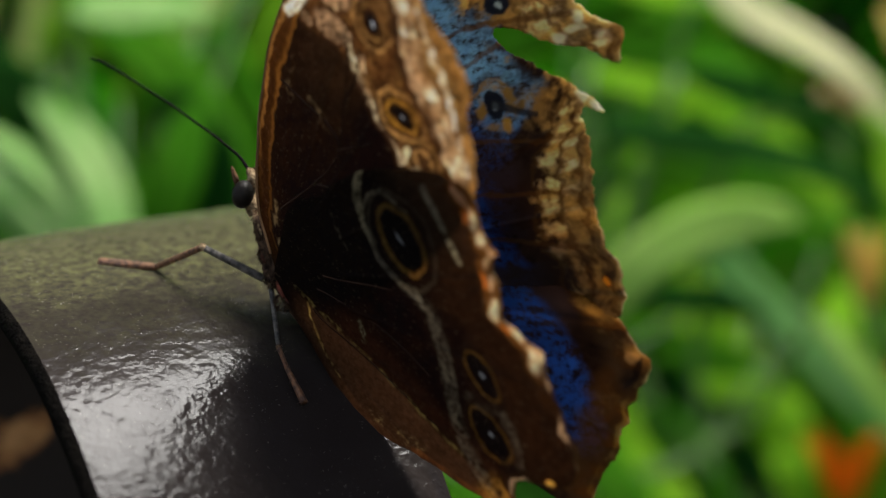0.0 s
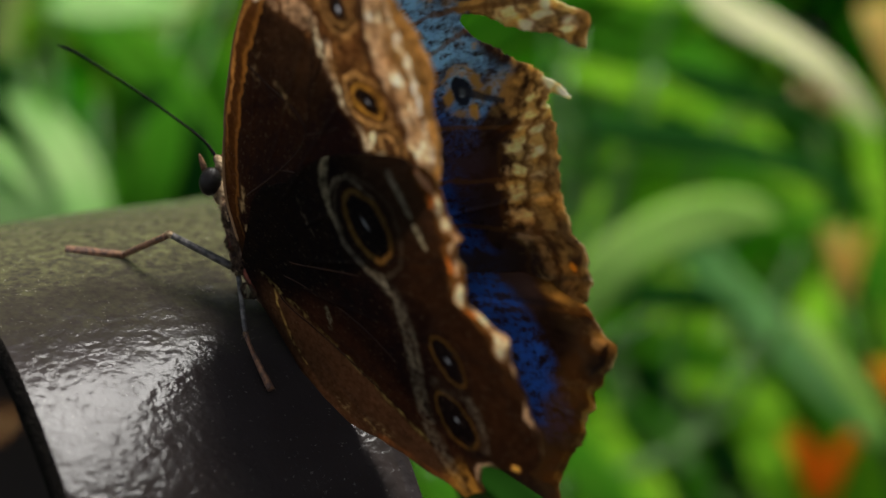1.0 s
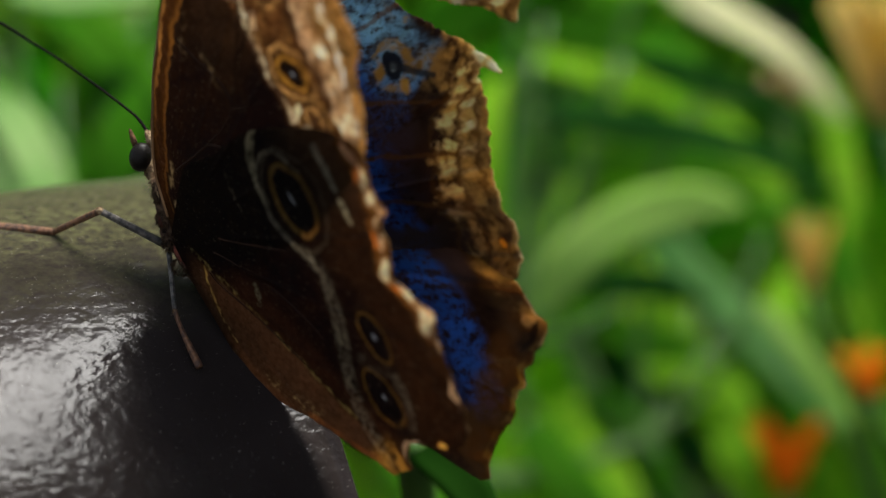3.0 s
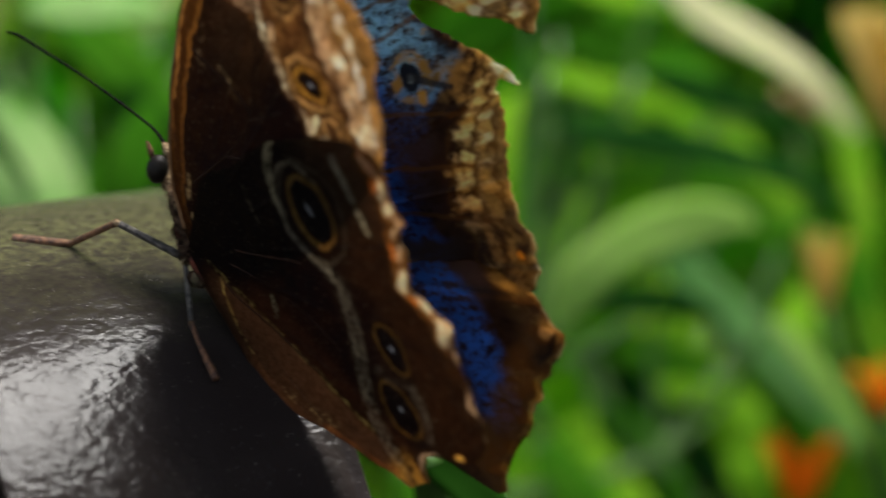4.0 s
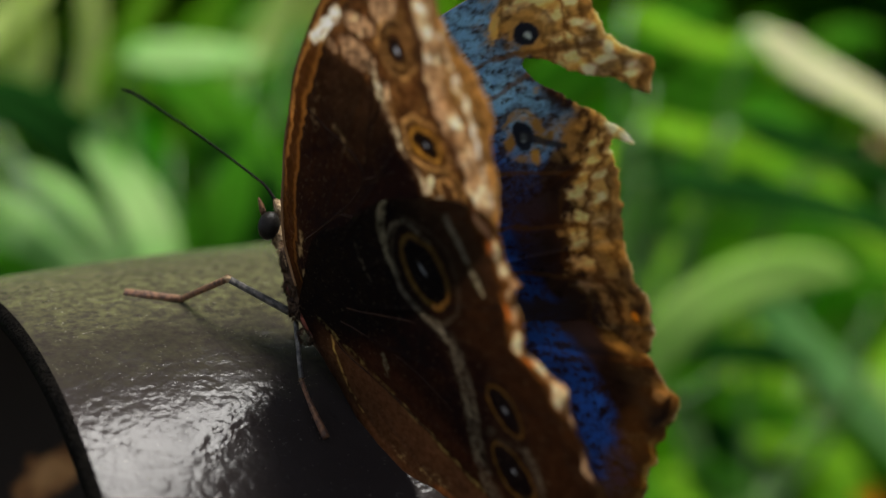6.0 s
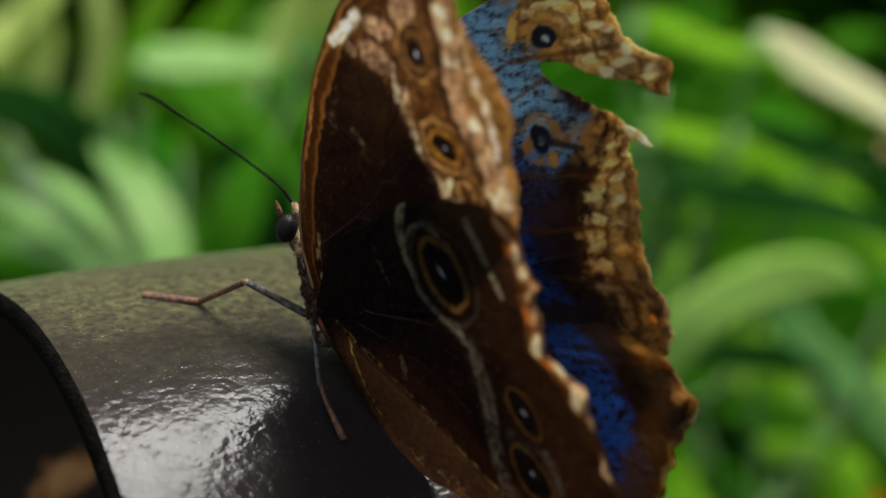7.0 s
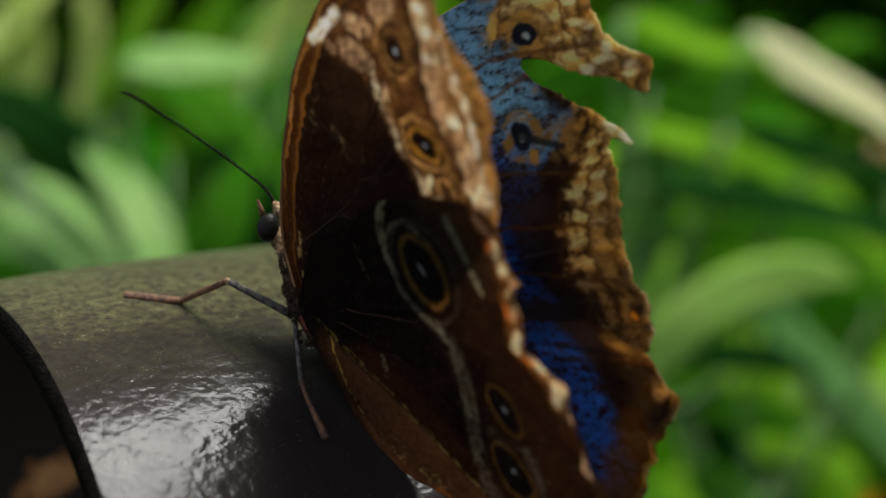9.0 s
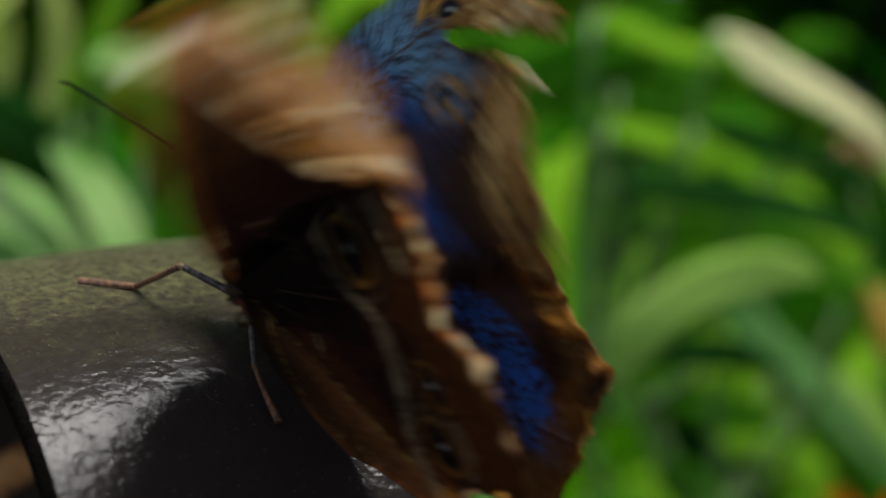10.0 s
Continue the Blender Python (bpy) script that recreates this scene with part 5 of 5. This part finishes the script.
plant("strap_plant", "low plant with drooping green strap leaves", (0.8, 0.9), (24.20, 84.00, -19.63), [
    # dark leaf added where a shaded gap lies between the leaves
    (LEAF_DARK, 3.0, [(17.4, 84.0, -8.0), (21.3, 84.0, -7.7), (25.3, 84.0, -7.9), (29.7, 84.0, -9.1)]),
    (LEAF_GREY, 3.8, [(24.9, 88.0, -3.1), (28.5, 88.0, -6.7), (32.6, 88.0, -10.8), (37.1, 88.0, -15.4), (41.7, 88.0, -20.5)]),
    (LEAF_SOFT, 2.0, [(33.8, 86.0, -9.3), (36.9, 86.0, -12.9), (39.6, 86.0, -16.6), (41.9, 86.0, -19.7)]),
    (LEAF_MID, 3.4, [(20.5, 92.0, -11.5), (24.8, 92.0, -12.5), (29.5, 92.0, -14.4), (33.7, 92.0, -18.3)]),
    (LEAF_BRIGHT, 2.7, [(25.7, 90.0, -15.5), (28.9, 90.0, -16.0), (32.7, 90.0, -17.5), (35.4, 90.0, -19.8)]),
    (LEAF_BRIGHT, 1.9, [(26.6, 96.0, -13.9), (29.5, 96.0, -13.0), (32.9, 96.0, -14.0)]),
    (LEAF_MID, 3.4, [(19.5, 84.0, -15.9), (22.6, 84.0, -18.6), (25.2, 84.0, -22.1), (26.5, 84.0, -25.7)]),
    (LEAF_DARK, 4.1, [(19.6, 92.0, -13.3), (23.3, 92.0, -15.7), (28.0, 92.0, -19.6), (32.7, 92.0, -24.8)]),
    (LEAF_SOFT, 2.3, [(13.8, 80.0, -18.1), (16.3, 80.0, -20.3), (18.4, 80.0, -22.5), (20.0, 80.0, -25.0)]),
    (LEAF_MID, 2.9, [(34.4, 98.0, -14.2), (37.9, 98.0, -17.3), (40.9, 98.0, -21.3), (42.4, 98.0, -26.3)]),
    (LEAF_BRIGHT, 2.4, [(29.5, 96.0, -21.2), (32.9, 96.0, -20.3), (36.3, 96.0, -21.8)]),
    (LEAF_MID, 4.1, [(4.1, 80.0, -19.6), (7.0, 80.0, -21.8), (9.9, 80.0, -25.2)]),
    (LEAF_BRIGHT, 2.6, [(5.2, 86.0, -22.1), (7.9, 86.0, -23.9), (10.9, 86.0, -27.6)]),
    (LEAF_DARK, 4.5, [(33.0, 102.0, -10.6), (37.6, 102.0, -14.8), (40.7, 102.0, -19.9), (41.7, 102.0, -26.1)]),
    (LEAF_MID, 3.5, [(41.4, 104.0, -1.6), (45.5, 104.0, -5.3), (49.7, 104.0, -10.0)]),
    (LEAF_MID, 3.8, [(14.1, 78.0, -17.3), (16.6, 78.0, -20.6), (19.7, 78.0, -24.7), (22.2, 78.0, -28.5)]),
], 60)


def flower(foot, tip, mat, petals, length, label, seed, slim=1.0):
    root = new("flower")
    off = Vector((foot[0], foot[1], 0))
    root.location = off
    top = bench(tip)
    v, f = tube_data([off, off.lerp(top, 0.6) + Vector((0.02, 0, 0)), top], [0.008, 0.006, 0.005], 8, 5)
    under(mesh_object("stem", [q - off for q in v], f, STEM), root)
    rng = random.Random(seed)
    for k in range(petals):
        a = 2 * math.pi * k / petals + rng.uniform(-0.3, 0.3)
        d = Vector((math.cos(a) * 0.6 * slim, math.sin(a) * 0.6 * slim, 0.75 + rng.uniform(-0.3, 0.3))).normalized()
        pts = [top, top + d * length * 0.5, top + d * length + Vector((0, 0, -0.2 * length))]
        v, f = blade_data(pts, length * 0.42 * slim, 0.3, 5, seed + k)
        under(mesh_object("petal", [q - off for q in v], f, mat), root)
    return tagged(root, label, "flower", group="garden flowers")


flower((0.62, 0.8), (39.9, 98.00, -27.5), PETAL, 6, 0.085, "orange flower among the strap leaves", 3, 0.45)
flower((0.64, 0.85), (39.9, 92.00, -9.5), GOLD, 5, 0.075, "slender yellow-orange flower among the strap leaves", 5, 0.35)
flower((0.85, 0.9), (48.2, 100.00, -19.0), PETAL, 4, 0.05, "small orange flower among the strap leaves", 8, 0.6)
flower((0.68, 0.72), (40.9, 78.00, 4.3), GOLD, 7, 0.11, "tall golden yellow flower spike", 11, 0.5)
flower((0.66, 0.95), (39.0, 98.00, 6.2), FADED, 5, 0.045, "small faded tan flower among the strap leaves", 15, 0.9)

# a leaf low beside the pipe, its shade put into the colour
plant("low_plant", "broad green leaf, coloured as in shade, close below the butterfly", (0.05, 0.12), (3.41, 6.00, -8.13), [
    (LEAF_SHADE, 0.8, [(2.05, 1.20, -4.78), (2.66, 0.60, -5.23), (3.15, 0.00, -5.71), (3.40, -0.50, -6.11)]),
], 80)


def fill_plants():
    """Random strap plants behind the built ones."""
    rng = random.Random(12)
    kinds = []
    for k, mat in enumerate((LEAF_MID, LEAF_BRIGHT, LEAF_DARK, LEAF_MID)):
        root = new("strap_plant")
        v, f = tube_data([(0, 0, 0), (0.01, 0, 0.3), (0, 0.01, 0.55)], [0.014, 0.011, 0.006], 8, 4)
        under(mesh_object("stem", v, f, STEM), root)
        for i in range(13):
            a = 2 * math.pi * i / 13 + rng.uniform(-0.3, 0.3)
            z0, rise, out = rng.uniform(0.3, 0.55), rng.uniform(0.3, 0.75), rng.uniform(0.25, 0.5)
            d = Vector((math.cos(a), math.sin(a), 0))
            pts = [(0, 0, z0), d * out * 0.35 + Vector((0, 0, z0 + rise * 0.7)), d * out * 0.8 + Vector((0, 0, z0 + rise)), d * out * 1.3 + Vector((0, 0, z0 + rise * 0.75))]
            v, f = blade_data(pts, rng.uniform(0.035, 0.06), 0.2, 6, i)
            under(mesh_object("leaf", v, f, mat), root)
        tagged(root, "leafy green plant with long strap leaves", "plant", group="garden plants")
        kinds.append(root)
    spots = []
    for j in range(4):
        for i in range(8):
            spots.append((-1.7 + i * 0.48 + rng.uniform(-0.12, 0.12), 1.35 + 0.35 * j + rng.uniform(-0.1, 0.1)))
    for i, (x, y) in enumerate(spots):
        m = pose(x, y, rng.uniform(0.0, 0.25) * 0, 0, 0, rng.uniform(0, 360))
        if i < 4:
            kinds[i].matrix_world = m
        else:
            copy_thing(kinds[rng.randrange(4)], m)


fill_plants()


def thicket():
    """Far trees and shrubs: a wall of leaves."""
    rng = random.Random(77)
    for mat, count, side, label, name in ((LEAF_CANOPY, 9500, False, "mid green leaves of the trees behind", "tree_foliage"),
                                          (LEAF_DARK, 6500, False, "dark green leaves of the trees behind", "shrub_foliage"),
                                          (LEAF_MID, 8500, True, "unseen green leaves added at the side to darken pipe reflections", "side_screen"),
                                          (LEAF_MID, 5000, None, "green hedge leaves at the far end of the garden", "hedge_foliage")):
        verts, faces = [], []
        for k in range(count):
            # leaves out of view, added to block sky from the pipe's reflections
            if side:
                a, d = radians(rng.uniform(60, 130)), rng.uniform(3.0, 4.6)
                top = 4.6 if a < radians(70) else 6.3 if a < radians(84) else 8.6
                x, y, z = d * math.sin(a), d * math.cos(a), rng.uniform(0.1, top)
            elif side is None:
                x, y, z = rng.uniform(-5.0, 4.6), rng.uniform(5.6, 6.6), rng.uniform(0.0, 4.6)
            else:
                x, y = rng.uniform(-5.5, 4.4), rng.uniform(3.0, 5.5)
                top = 9.3 if x < 2.9 else max(1.7, 9.3 - 5.0 * (x - 2.9))
                z = rng.uniform(0.0, top) * (0.86 + 0.14 * math.sin(x * 1.7 + y))
            c = Vector((x, y, z))
            d = Vector((rng.uniform(-1, 1), rng.uniform(-1, 1), rng.uniform(-1, 0.6))).normalized()
            big = 1.8 if side is None else 1.5 if z > 2.2 else 1.0
            s = d.orthogonal().normalized() * rng.uniform(0.04, 0.09) * big
            ln = rng.uniform(0.16, 0.42) * big
            n = d.cross(s).normalized() * 0.03
            i = len(verts)
            verts += [c, c + d * ln * 0.45 + s + n, c + d * ln, c + d * ln * 0.45 - s + n, c + d * ln * 0.5]
            faces += [(i, i + 1, i + 4), (i + 1, i + 2, i + 4), (i + 2, i + 3, i + 4), (i + 3, i, i + 4)]
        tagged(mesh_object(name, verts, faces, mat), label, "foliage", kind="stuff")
    for k in range(7):
        x, y = -4.5 + 1.5 * k, 4.2 + 0.4 * math.sin(k * 2.1)
        v, f = tube_data([(x, y, 0), (x + 0.1, y, 1.5), (x - 0.05, y + 0.1, 3.2), (x + 0.1, y, 4.6)], [0.09, 0.07, 0.05, 0.02], 10, 5) if x < 3 else tube_data([(x, y, 0), (x + 0.05, y, 0.7), (x, y, 1.4)], [0.06, 0.04, 0.02], 10, 5)
        # unseen trunk added under the side leaves
        if k == 6:
            v, f = tube_data([(3.4, 0.4, 0), (3.5, 0.5, 2.0), (3.4, 0.6, 4.5), (3.6, 0.5, 7.2)], [0.12, 0.09, 0.06, 0.02], 10, 5)
        tagged(mesh_object("tree_trunk", v, f, BARK), "brown tree trunk in the foliage", "tree trunk", group="trees behind")


BARK = plain("brown bark", (0.018, 0.016, 0.007), (0.05, 0.042, 0.018), 18, 0.85, relief=0.004)
thicket()


# ---- what moves ----
def motions():
    rest = ROOT_M
    push = Matrix.Translation((-0.0020, 0.0006, 0.0002)) @ ROOT_M @ pose(0, 0, 0, 0, 0, 1.0)
    walk(butterfly, [(0, rest), (9.9, rest), (10.0, push)])
    for ob in LEGS:                                     # the feet stay on the pipe
        walk(ob, [(0, Matrix()), (9.9, Matrix()), (10.0, push.inverted() @ rest)])
    still, slow = (0, 0, 0, 0, 0), (16.4, 16.4, 16.5, 18.5, 22)
    for ob, sign, turns, sweeps, pitches in (
            (fore_near, 1, (16.4, 16.4, 18, 28, 42), still, (0, 0, 6, 24, 38)), (hind_near, 1, slow, still, still),
            (fore_far, -1, (16.4, 16.6, 17.5, 19, 21), (0, 0.5, 2, 5, 12), (0, -1, -6, -18, -42)), (hind_far, -1, slow, still, still)):
        rows = [(0, wing_turn(sign * turns[0])), (9.9, wing_turn(sign * turns[0]))]
        rows += [(9.9 + k / 30, wing_turn(sign * turns[k], sweeps[k], pitches[k])) for k in (1, 2, 3, 4)]
        walk(ob, rows)


motions()
